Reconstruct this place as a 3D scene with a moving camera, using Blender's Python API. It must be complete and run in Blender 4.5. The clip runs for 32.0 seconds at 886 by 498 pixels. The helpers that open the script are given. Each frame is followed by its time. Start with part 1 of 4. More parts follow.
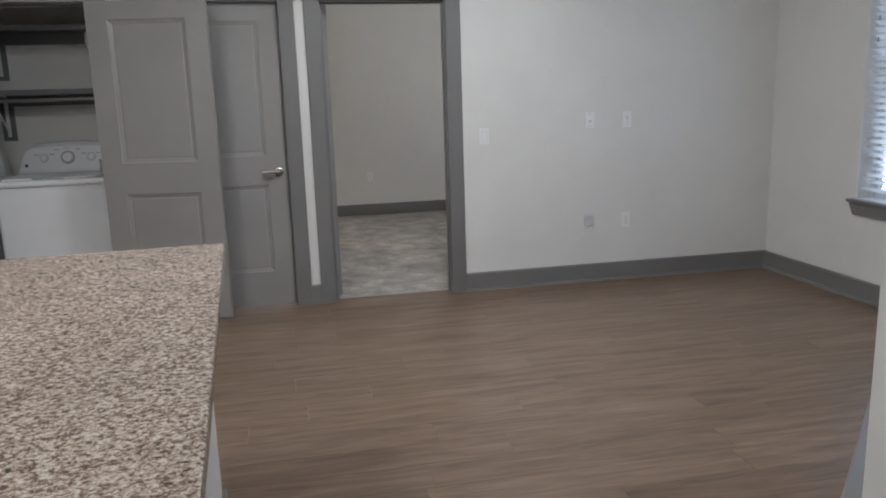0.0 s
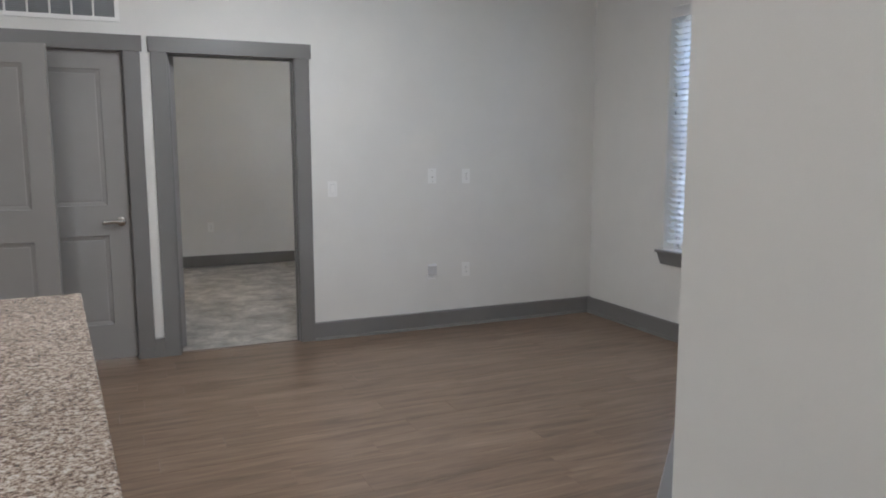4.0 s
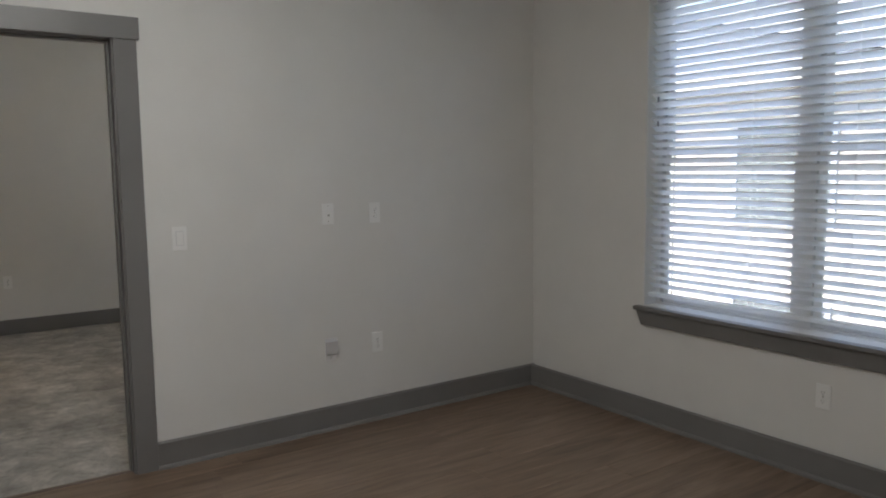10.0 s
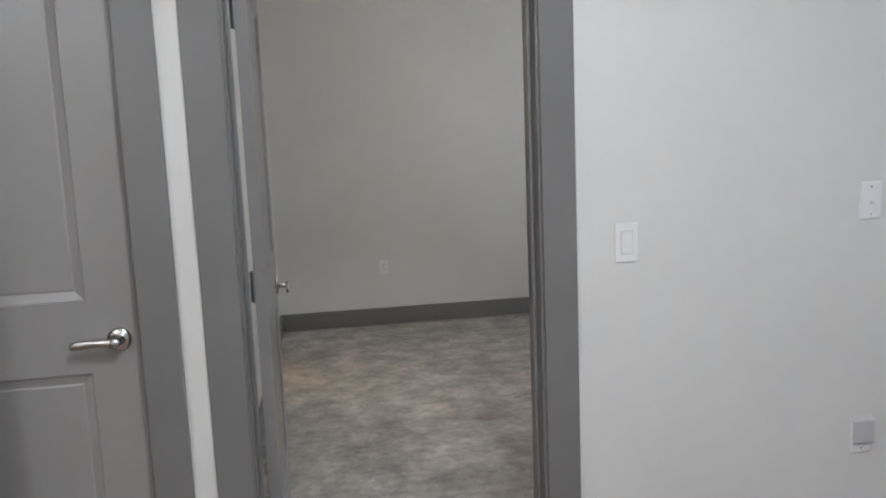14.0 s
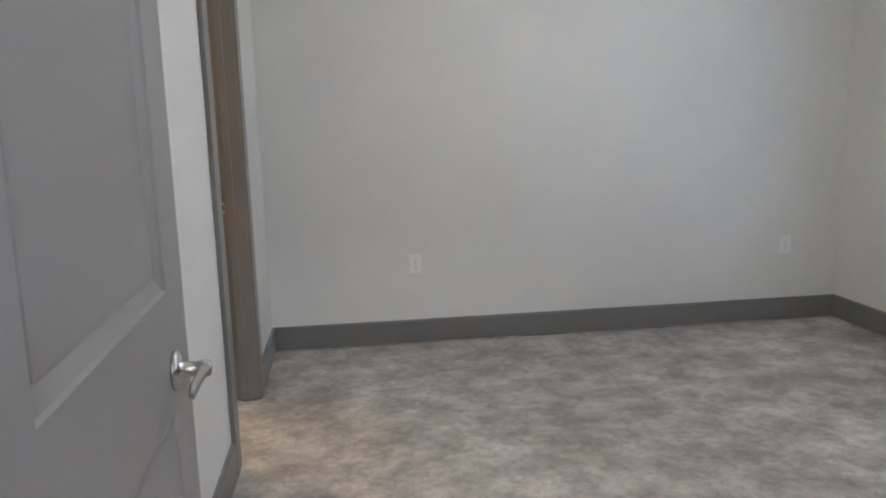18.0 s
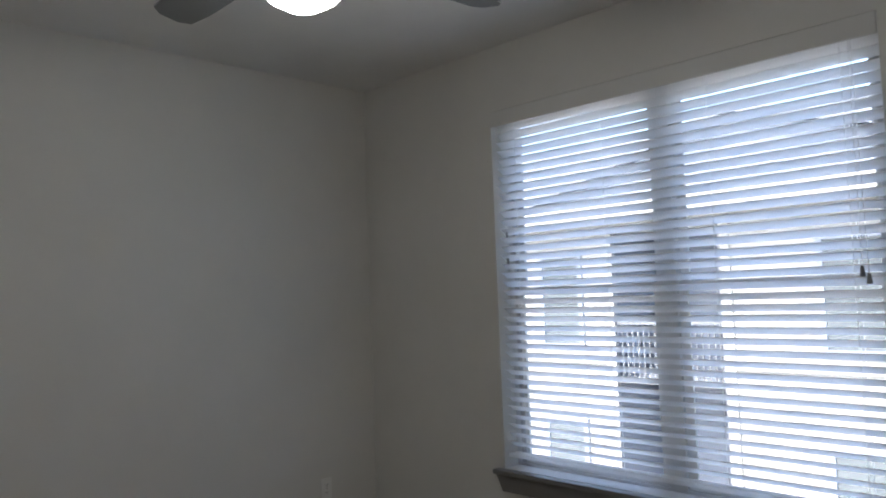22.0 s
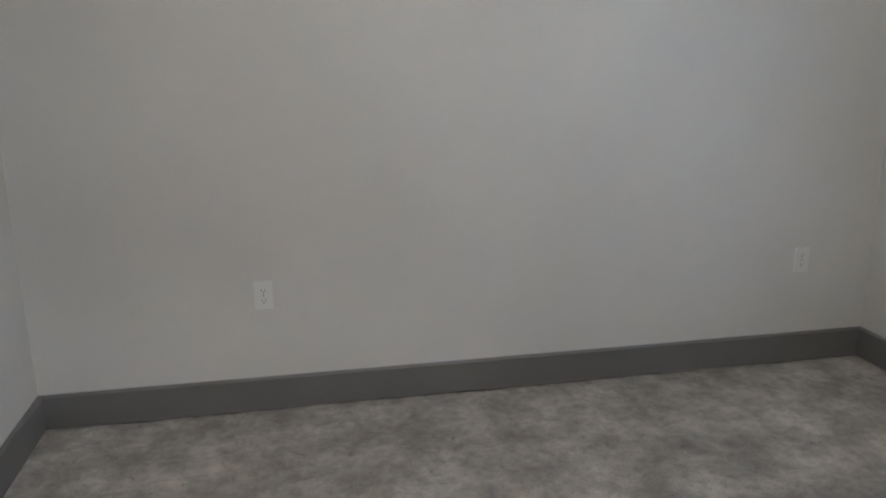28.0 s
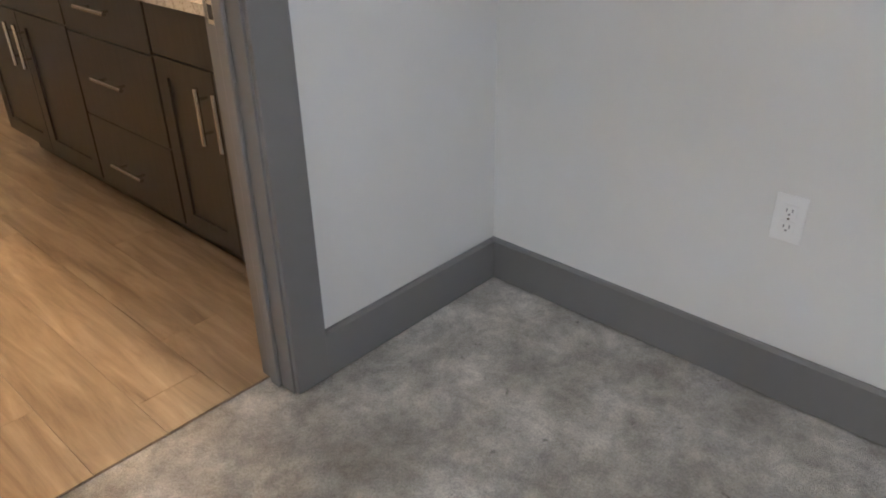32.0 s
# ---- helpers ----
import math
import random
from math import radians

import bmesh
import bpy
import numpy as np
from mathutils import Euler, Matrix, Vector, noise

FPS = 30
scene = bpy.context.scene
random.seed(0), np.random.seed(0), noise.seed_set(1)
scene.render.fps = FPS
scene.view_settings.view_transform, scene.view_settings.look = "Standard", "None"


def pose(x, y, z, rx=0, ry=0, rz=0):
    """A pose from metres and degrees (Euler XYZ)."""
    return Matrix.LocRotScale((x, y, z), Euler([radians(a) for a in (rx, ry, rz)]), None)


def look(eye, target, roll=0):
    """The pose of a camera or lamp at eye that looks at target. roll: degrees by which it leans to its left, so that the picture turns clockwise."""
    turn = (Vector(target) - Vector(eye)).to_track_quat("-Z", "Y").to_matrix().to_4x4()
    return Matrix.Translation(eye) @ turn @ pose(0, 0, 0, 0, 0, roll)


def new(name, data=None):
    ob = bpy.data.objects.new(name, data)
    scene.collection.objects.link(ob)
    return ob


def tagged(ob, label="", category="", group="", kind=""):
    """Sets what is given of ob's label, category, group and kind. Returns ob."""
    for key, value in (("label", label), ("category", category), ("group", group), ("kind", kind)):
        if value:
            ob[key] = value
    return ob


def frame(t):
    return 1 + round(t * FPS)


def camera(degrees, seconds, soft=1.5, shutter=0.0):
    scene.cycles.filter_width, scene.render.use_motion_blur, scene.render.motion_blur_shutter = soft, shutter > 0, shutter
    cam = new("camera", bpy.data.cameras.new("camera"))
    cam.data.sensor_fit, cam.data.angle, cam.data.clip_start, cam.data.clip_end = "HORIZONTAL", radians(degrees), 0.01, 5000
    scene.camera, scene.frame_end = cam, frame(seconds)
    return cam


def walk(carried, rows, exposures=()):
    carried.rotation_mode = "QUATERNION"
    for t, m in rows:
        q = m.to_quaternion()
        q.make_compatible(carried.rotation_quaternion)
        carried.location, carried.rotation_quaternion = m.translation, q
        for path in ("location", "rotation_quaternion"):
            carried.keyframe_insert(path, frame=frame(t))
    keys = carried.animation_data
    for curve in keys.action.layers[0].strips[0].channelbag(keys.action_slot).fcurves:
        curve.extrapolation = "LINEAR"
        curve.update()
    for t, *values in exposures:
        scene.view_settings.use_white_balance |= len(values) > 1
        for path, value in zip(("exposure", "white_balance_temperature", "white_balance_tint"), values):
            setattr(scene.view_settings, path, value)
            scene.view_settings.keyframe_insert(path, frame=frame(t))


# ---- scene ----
cam = camera(61.0, 32.0, soft=1.9)
EXPOSURES = [
    (0, 3.42, 5800, 9), (4.5, 3.32, 5850, 9), (7, 2.95, 5950, 8), (8, 2.7, 6000, 7), (9, 2.5, 6150, 7), (10, 2.7, 6250, 8), (11, 3.15, 6300, 9), (12, 3.55, 5800, 9), (13, 3.65, 5750, 9), (16, 3.7, 5800, 9), (17, 3.85, 5800, 8),
    (18, 4.1, 5650, 9), (19, 3.75, 5750, 8), (20, 3.05, 5750, 8), (22, 2.6, 5850, 8), (24, 2.55, 6000, 8), (27, 3.25, 5700, 8), (28, 3.75, 5800, 9), (29, 4.2, 5750, 9), (30, 4.12, 5650, 9), (32, 4.3, 5600, 10)]
PATH = [
    (0, (-3.648, -5.2, 1.397), (-3.262, -3.278, 1.001), -1.8),
    (0.5, (-3.633, -5.307, 1.421), (-3.341, -3.366, 1.041), -1.0),
    (1, (-3.692, -5.398, 1.442), (-3.369, -3.456, 1.092), -0.5),
    (1.5, (-3.756, -5.486, 1.458), (-3.337, -3.554, 1.154), -0.4),
    (2, (-3.831, -5.539, 1.455), (-3.337, -3.623, 1.166), -0.7),
    (2.5, (-3.868, -5.586, 1.459), (-3.328, -3.68, 1.179), -1.0),
    (3, (-3.877, -5.565, 1.457), (-3.26, -3.683, 1.178), -0.8),
    (3.5, (-3.844, -5.482, 1.445), (-3.145, -3.629, 1.165), -0.5),
    (4, (-3.783, -5.368, 1.42), (-2.978, -3.557, 1.152), -0.1),
    (4.5, (-3.691, -5.266, 1.403), (-2.785, -3.502, 1.14), 0.4),
    (6.5, (-3.463, -4.73, 1.456), (-2.331, -3.102, 1.191), 1.4),
    (7, (-3.388, -4.603, 1.464), (-2.184, -3.029, 1.199), 1.8),
    (7.5, (-3.379, -4.512, 1.45), (-2.089, -3.004, 1.197), 2.3),
    (8, (-3.344, -4.329, 1.462), (-1.892, -2.976, 1.214), 2.6),
    (8.5, (-3.353, -4.19, 1.467), (-1.808, -2.941, 1.232), 2.5),
    (9, (-3.373, -4.043, 1.449), (-1.832, -2.788, 1.226), 1.9),
    (9.5, (-3.346, -3.925, 1.425), (-1.943, -2.514, 1.218), 0.5),
    (10, (-3.323, -3.69, 1.44), (-2.179, -2.063, 1.226), -0.7),
    (10.5, (-3.302, -3.505, 1.415), (-2.425, -1.719, 1.206), -2.6),
    (11, (-3.327, -3.248, 1.449), (-2.534, -1.427, 1.215), -3.2),
    (11.5, (-3.332, -3.051, 1.446), (-2.655, -1.185, 1.199), -3.4),
    (12, (-3.282, -2.843, 1.446), (-2.792, -0.921, 1.192), -3.0),
    (12.5, (-3.263, -2.666, 1.428), (-2.887, -0.718, 1.173), -2.8),
    (13, (-3.259, -2.44, 1.405), (-2.908, -0.486, 1.162), -2.8),
    (13.5, (-3.206, -2.254, 1.418), (-2.868, -0.3, 1.161), -2.5),
    (15.5, (-3.121, -1.421, 1.393), (-2.885, 0.54, 1.077), -2.0),
    (16, (-3.1, -1.213, 1.387), (-2.862, 0.741, 1.032), -1.5),
    (16.5, (-3.009, -1.064, 1.368), (-2.808, 0.894, 1.014), -2.8),
    (17, (-3.009, -0.81, 1.357), (-2.787, 1.146, 1.001), -2.2),
    (17.5, (-3.028, -0.577, 1.324), (-2.796, 1.379, 0.977), -1.5),
    (18, (-3.05, -0.361, 1.304), (-2.808, 1.595, 0.965), -1.6),
    (18.5, (-3.061, -0.148, 1.279), (-2.667, 1.786, 0.954), -1.7),
    (19, (-3.01, 0.058, 1.393), (-2.463, 1.947, 1.033), -0.8),
    (19.5, (-2.855, 0.204, 1.439), (-2.146, 2.046, 1.111), -0.5),
    (20, (-2.799, 0.321, 1.486), (-1.912, 2.097, 1.241), -1.0),
    (20.5, (-2.792, 0.412, 1.499), (-1.668, 2.058, 1.34), -1.7),
    (21, (-2.792, 0.516, 1.498), (-1.391, 1.94, 1.409), -2.0),
    (21.5, (-2.791, 0.513, 1.502), (-1.376, 1.926, 1.531), -2.1),
    (22, (-2.792, 0.505, 1.521), (-1.395, 1.931, 1.638), -2.2),
    (22.5, (-2.805, 0.503, 1.545), (-1.371, 1.894, 1.633), -2.3),
    (23, (-2.811, 0.526, 1.552), (-1.205, 1.717, 1.516), -2.3),
    (23.5, (-2.816, 0.554, 1.54), (-1.097, 1.566, 1.399), -2.1),
    (24, (-2.838, 0.57, 1.558), (-1.067, 1.464, 1.303), -1.7),
    (24.5, (-2.787, 0.491, 1.504), (-1.026, 1.39, 1.199), -1.4),
    (26.5, (-2.763, 0.68, 1.378), (-1.651, 2.273, 0.903), -2.9),
    (27, (-2.745, 0.846, 1.363), (-1.766, 2.528, 0.903), -1.5),
    (27.5, (-2.669, 1.012, 1.349), (-1.94, 2.812, 0.874), -0.4),
    (28, (-2.544, 1.137, 1.372), (-2.164, 3.035, 0.868), -0.3),
    (28.5, (-2.445, 1.265, 1.301), (-2.549, 3.206, 0.827), -0.8),
    (29, (-2.41, 1.427, 1.284), (-2.875, 3.311, 0.802), -1.6),
    (29.5, (-2.372, 1.6, 1.274), (-3.063, 3.401, 0.745), -2.7),
    (30, (-2.3, 1.742, 1.238), (-3.09, 3.469, 0.61), -2.7),
    (30.5, (-2.199, 1.917, 1.253), (-3.074, 3.549, 0.498), -2.0),
    (31, (-2.169, 2.031, 1.23), (-3.175, 3.555, 0.416), -2.0),
    (31.5, (-2.186, 2.204, 1.207), (-3.269, 3.617, 0.295), -1.0),
    (32, (-2.217, 2.357, 1.234), (-3.419, 3.634, 0.272), -1.1),
]
walk(cam, [(t, look(eye, target, roll)) for t, eye, target, roll in PATH], EXPOSURES)

# ---- light ----
world = bpy.data.worlds.new("sky")
scene.world = world
world.use_nodes = True
wn = world.node_tree.nodes
sky = wn.new("ShaderNodeTexSky")
sky.sky_type = "NISHITA"
sky.sun_disc = False
sky.sun_elevation = radians(58)
sky.sun_rotation = radians(-75)
sky.air_density, sky.dust_density, sky.ozone_density = 1.0, 5.0, 1.0
world.node_tree.links.new(sky.outputs["Color"], wn["Background"].inputs["Color"])
wn["Background"].inputs["Strength"].default_value = 0.15

sun = new("sun", bpy.data.lights.new("sun", "SUN"))
sun.data.energy, sun.data.angle, sun.data.color = 1.15, radians(0.5), (1.0, 0.96, 0.9)
sun.matrix_world = look((-12, 3, 22), (0, 0, 0))


# ---- materials ----
def material(name, color=(0.8, 0.8, 0.8), rough=0.5, metal=0.0):
    m = bpy.data.materials.new(name)
    m.use_nodes = True
    b = m.node_tree.nodes["Principled BSDF"]
    b.inputs["Base Color"].default_value = (*color, 1)
    b.inputs["Roughness"].default_value = rough
    b.inputs["Metallic"].default_value = metal
    return m, m.node_tree.nodes, m.node_tree.links, b


def noise_node(nodes, links, scale, detail=4, rough=0.55, vec=None):
    n = nodes.new("ShaderNodeTexNoise")
    n.inputs["Scale"].default_value = scale
    n.inputs["Detail"].default_value = detail
    n.inputs["Roughness"].default_value = rough
    if vec is not None:
        links.new(vec, n.inputs["Vector"])
    return n


def ramp(nodes, links, fac, stops):
    r = nodes.new("ShaderNodeValToRGB")
    e = r.color_ramp.elements
    while len(e) < len(stops):
        e.new(0.5)
    for el, (p, c) in zip(e, stops):
        el.position, el.color = p, (*c, 1)
    links.new(fac, r.inputs["Fac"])
    return r


def object_coords(nodes, links, scale=(1, 1, 1)):
    c = nodes.new("ShaderNodeTexCoord")
    mp = nodes.new("ShaderNodeMapping")
    mp.inputs["Scale"].default_value = scale
    links.new(c.outputs["Object"], mp.inputs["Vector"])
    return mp.outputs["Vector"]


def world_coords(nodes, links, scale=(1, 1, 1)):
    c = nodes.new("ShaderNodeNewGeometry")
    mp = nodes.new("ShaderNodeMapping")
    mp.inputs["Scale"].default_value = scale
    links.new(c.outputs["Position"], mp.inputs["Vector"])
    return mp.outputs["Vector"]


def bump(nodes, links, b, height, strength, distance):
    bp = nodes.new("ShaderNodeBump")
    bp.inputs["Strength"].default_value = strength
    bp.inputs["Distance"].default_value = distance
    links.new(height, bp.inputs["Height"])
    links.new(bp.outputs["Normal"], b.inputs["Normal"])


def painted(name, color, rough, grain=220, strength=0.12, vary=0.03, scuff=2.2):
    """Rolled paint: fine stipple, faint broad unevenness and slight changes in sheen."""
    m, n, l, b = material(name, color, rough)
    v = world_coords(n, l)
    broad = noise_node(n, l, scuff, 5, 0.6, v)
    lo = tuple(c * (1 - vary) for c in color)
    hi = tuple(min(1, c * (1 + vary)) for c in color)
    r = ramp(n, l, broad.outputs["Fac"], [(0.3, lo), (0.7, hi)])
    l.new(r.outputs["Color"], b.inputs["Base Color"])
    rr = n.new("ShaderNodeMapRange")
    rr.inputs["To Min"].default_value, rr.inputs["To Max"].default_value = rough - 0.06, rough + 0.08
    l.new(broad.outputs["Fac"], rr.inputs["Value"])
    l.new(rr.outputs["Result"], b.inputs["Roughness"])
    fine = noise_node(n, l, grain, 3, 0.6, v)
    bump(n, l, b, fine.outputs["Fac"], strength, 0.0008)
    return m


WALL = painted("wall_paint", (0.7, 0.685, 0.655), 0.55, 260, 0.25)
CEIL = painted("ceiling_paint", (0.74, 0.73, 0.71), 0.8, 90, 0.4)
TRIM = painted("grey_trim_paint", (0.185, 0.178, 0.173), 0.33, 150, 0.08, 0.05)
DOOR = painted("grey_door_paint", (0.285, 0.272, 0.262), 0.3, 130, 0.15, 0.04)
PANELWHITE = painted("white_panel_paint", (0.7, 0.69, 0.67), 0.45, 200, 0.15)
PLATE = painted("white_plate_plastic", (0.8, 0.79, 0.77), 0.3, 60, 0.02, 0.01)
APPLIANCE = painted("white_enamel", (0.78, 0.79, 0.8), 0.22, 60, 0.02, 0.012)
VINYL = painted("white_vinyl", (0.75, 0.75, 0.74), 0.35, 60, 0.05, 0.02)
SHELFGREY = painted("grey_shelf_paint", (0.15, 0.155, 0.16), 0.4, 120, 0.1, 0.06)
DARK = painted("dark_plastic", (0.02, 0.02, 0.022), 0.4, 80, 0.05, 0.1)
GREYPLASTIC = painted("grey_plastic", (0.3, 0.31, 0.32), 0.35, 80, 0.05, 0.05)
NICKEL = material("brushed_nickel", (0.62, 0.6, 0.57), 0.24, 1.0)[0]
SLOT = painted("grey_slot_plastic", (0.2, 0.19, 0.185), 0.5, 80, 0.05, 0.05)
BEZEL = painted("grey_gap_plastic", (0.55, 0.54, 0.545), 0.4, 80, 0.05, 0.03)
DARKMETAL = material("dark_hinge_metal", (0.3, 0.29, 0.28), 0.35, 1.0)[0]


def make_blind():
    m, n, l, b = material("white_blind_slat", (0.9, 0.9, 0.9), 0.4)
    b.inputs["Transmission Weight"].default_value = 0.0
    v = object_coords(n, l, (3, 60, 60))
    g = noise_node(n, l, 6, 4, 0.6, v)
    r = ramp(n, l, g.outputs["Fac"], [(0.3, (0.9, 0.895, 0.89)), (0.7, (0.94, 0.935, 0.93))])
    l.new(r.outputs["Color"], b.inputs["Base Color"])
    tl = n.new("ShaderNodeBsdfTranslucent")
    l.new(r.outputs["Color"], tl.inputs["Color"])
    mx = n.new("ShaderNodeMixShader")
    mx.inputs[0].default_value = 0.76
    l.new(b.outputs["BSDF"], mx.inputs[1])
    l.new(tl.outputs["BSDF"], mx.inputs[2])
    l.new(mx.outputs["Shader"], n["Material Output"].inputs["Surface"])
    return m


BLIND = make_blind()


def make_wood_floor(name="brown_vinyl_plank", gain=1.0, spread=0.08, streaks=0.45, hue=0.5):
    """Vinyl plank: long streaks along x, each plank with its own tone and its own part of the grain."""
    m, n, l, b = material(name, (0.2, 0.14, 0.1), 0.36)
    info = n.new("ShaderNodeObjectInfo")
    geo = n.new("ShaderNodeNewGeometry")
    add = n.new("ShaderNodeVectorMath")
    add.operation = "MULTIPLY_ADD"
    comb = n.new("ShaderNodeCombineXYZ")
    l.new(info.outputs["Random"], comb.inputs["X"])
    l.new(info.outputs["Random"], comb.inputs["Z"])
    add.inputs[1].default_value = (40, 40, 40)
    l.new(comb.outputs["Vector"], add.inputs[0])
    l.new(geo.outputs["Position"], add.inputs[2])
    mp = n.new("ShaderNodeMapping")
    mp.inputs["Scale"].default_value = (1.0, 9.0, 1.0)
    l.new(add.outputs["Vector"], mp.inputs["Vector"])
    streak = noise_node(n, l, 2.2, 6, 0.62, mp.outputs["Vector"])
    streak.inputs["Distortion"].default_value = 0.6
    mp2 = n.new("ShaderNodeMapping")
    mp2.inputs["Scale"].default_value = (3.0, 60.0, 1.0)
    l.new(add.outputs["Vector"], mp2.inputs["Vector"])
    fine = noise_node(n, l, 3.0, 5, 0.6, mp2.outputs["Vector"])
    base = ramp(n, l, streak.outputs["Fac"], [(0.22, (0.085, 0.055, 0.037)), (0.42, (0.17, 0.114, 0.078)), (0.58, (0.232, 0.161, 0.112)), (0.8, (0.32, 0.232, 0.168))])
    mix = n.new("ShaderNodeMix")
    mix.data_type, mix.blend_type = "RGBA", "MULTIPLY"
    mix.inputs[0].default_value = streaks
    fr = ramp(n, l, fine.outputs["Fac"], [(0.3, (0.62, 0.6, 0.58)), (0.65, (1, 1, 1))])
    l.new(base.outputs["Color"], mix.inputs[6])
    l.new(fr.outputs["Color"], mix.inputs[7])
    tone = n.new("ShaderNodeHueSaturation")
    tr = n.new("ShaderNodeMapRange")
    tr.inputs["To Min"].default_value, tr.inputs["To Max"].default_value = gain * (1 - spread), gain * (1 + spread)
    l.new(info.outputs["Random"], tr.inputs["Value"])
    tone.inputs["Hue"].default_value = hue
    l.new(tr.outputs["Result"], tone.inputs["Value"])
    l.new(mix.outputs[2], tone.inputs["Color"])
    l.new(tone.outputs["Color"], b.inputs["Base Color"])
    rr = n.new("ShaderNodeMapRange")
    rr.inputs["To Min"].default_value, rr.inputs["To Max"].default_value = 0.24, 0.4
    l.new(fine.outputs["Fac"], rr.inputs["Value"])
    l.new(rr.outputs["Result"], b.inputs["Roughness"])
    bump(n, l, b, fine.outputs["Fac"], 0.25, 0.0006)
    return m


WOODFLOOR = make_wood_floor()
# same plank as WOODFLOOR; strong warm bathroom light put into the brighter tone
BATHFLOOR = make_wood_floor("brightened_brown_plank", 1.6, 0.015, 0.12, 0.515)


def make_carpet():
    """Cut-pile carpet: shading of the nap, lying one way or the other, put into the colour as soft patches; tufts, and
    a few dark specks of debris.
    """
    m, n, l, b = material("grey_beige_carpet", (0.3, 0.27, 0.24), 0.95)
    b.inputs["Sheen Weight"].default_value = 0.25
    b.inputs["Sheen Roughness"].default_value = 0.6
    v = world_coords(n, l)
    warp = noise_node(n, l, 5.0, 4, 0.6, v)
    mixv = n.new("ShaderNodeVectorMath")
    mixv.operation = "MULTIPLY_ADD"
    mixv.inputs[1].default_value = (0.07, 0.07, 0.0)
    l.new(warp.outputs["Color"], mixv.inputs[0])
    l.new(v, mixv.inputs[2])
    nap = noise_node(n, l, 5.5, 8, 0.6, mixv.outputs["Vector"])
    base = ramp(n, l, nap.outputs["Fac"], [(0.35, (0.3, 0.275, 0.245)), (0.46, (0.385, 0.357, 0.322)), (0.53, (0.46, 0.43, 0.39)), (0.64, (0.58, 0.545, 0.5))])

    def times(col, fac_node, stops, amount):
        r = ramp(n, l, fac_node.outputs["Fac"], stops)
        mx = n.new("ShaderNodeMix")
        mx.data_type, mx.blend_type = "RGBA", "MULTIPLY"
        mx.inputs[0].default_value = amount
        l.new(col, mx.inputs[6])
        l.new(r.outputs["Color"], mx.inputs[7])
        return mx.outputs[2]

    drift = noise_node(n, l, 1.6, 5, 0.6, v)
    col = times(base.outputs["Color"], drift, [(0.38, (0.72, 0.7, 0.67)), (0.6, (1.12, 1.11, 1.09))], 0.9)
    clump = noise_node(n, l, 24, 6, 0.66, mixv.outputs["Vector"])
    col = times(col, clump, [(0.36, (0.7, 0.69, 0.67)), (0.5, (1, 1, 1)), (0.6, (1.2, 1.19, 1.17))], 0.7)
    tuft = noise_node(n, l, 210, 3, 0.7, v)
    col = times(col, tuft, [(0.33, (0.58, 0.57, 0.55)), (0.55, (1, 1, 1)), (0.7, (1.2, 1.2, 1.18))], 0.75)
    spots = noise_node(n, l, 26, 3, 0.5, v)
    col = times(col, spots, [(0.25, (0.3, 0.28, 0.25)), (0.3, (1, 1, 1))], 0.7)
    l.new(col, b.inputs["Base Color"])
    high = n.new("ShaderNodeMath")
    high.operation = "MULTIPLY_ADD"
    high.inputs[1].default_value = 0.6
    l.new(clump.outputs["Fac"], high.inputs[0])
    l.new(tuft.outputs["Fac"], high.inputs[2])
    bump(n, l, b, high.outputs["Value"], 0.8, 0.006)
    return m


CARPET = make_carpet()


def make_granite():
    m, n, l, b = material("speckled_granite", (0.4, 0.33, 0.28), 0.22)
    v = world_coords(n, l)
    a = noise_node(n, l, 105, 4, 0.65, v)
    a.inputs["Distortion"].default_value = 0.5
    base = ramp(n, l, a.outputs["Fac"], [(0.32, (0.05, 0.034, 0.027)), (0.43, (0.21, 0.15, 0.115)), (0.52, (0.44, 0.36, 0.295)), (0.64, (0.63, 0.57, 0.5))])
    c = noise_node(n, l, 230, 2, 0.5, v)
    cr = ramp(n, l, c.outputs["Fac"], [(0.34, (0.3, 0.28, 0.27)), (0.42, (1, 1, 1))])
    mix = n.new("ShaderNodeMix")
    mix.data_type, mix.blend_type = "RGBA", "MULTIPLY"
    mix.inputs[0].default_value = 0.75
    l.new(base.outputs["Color"], mix.inputs[6])
    l.new(cr.outputs["Color"], mix.inputs[7])
    big = noise_node(n, l, 3.0, 4, 0.55, v)
    br = ramp(n, l, big.outputs["Fac"], [(0.35, (0.86, 0.85, 0.84)), (0.65, (1, 1, 1))])
    mix2 = n.new("ShaderNodeMix")
    mix2.data_type, mix2.blend_type = "RGBA", "MULTIPLY"
    mix2.inputs[0].default_value = 1.0
    l.new(mix.outputs[2], mix2.inputs[6])
    l.new(br.outputs["Color"], mix2.inputs[7])
    l.new(mix2.outputs[2], b.inputs["Base Color"])
    return m


GRANITE = make_granite()


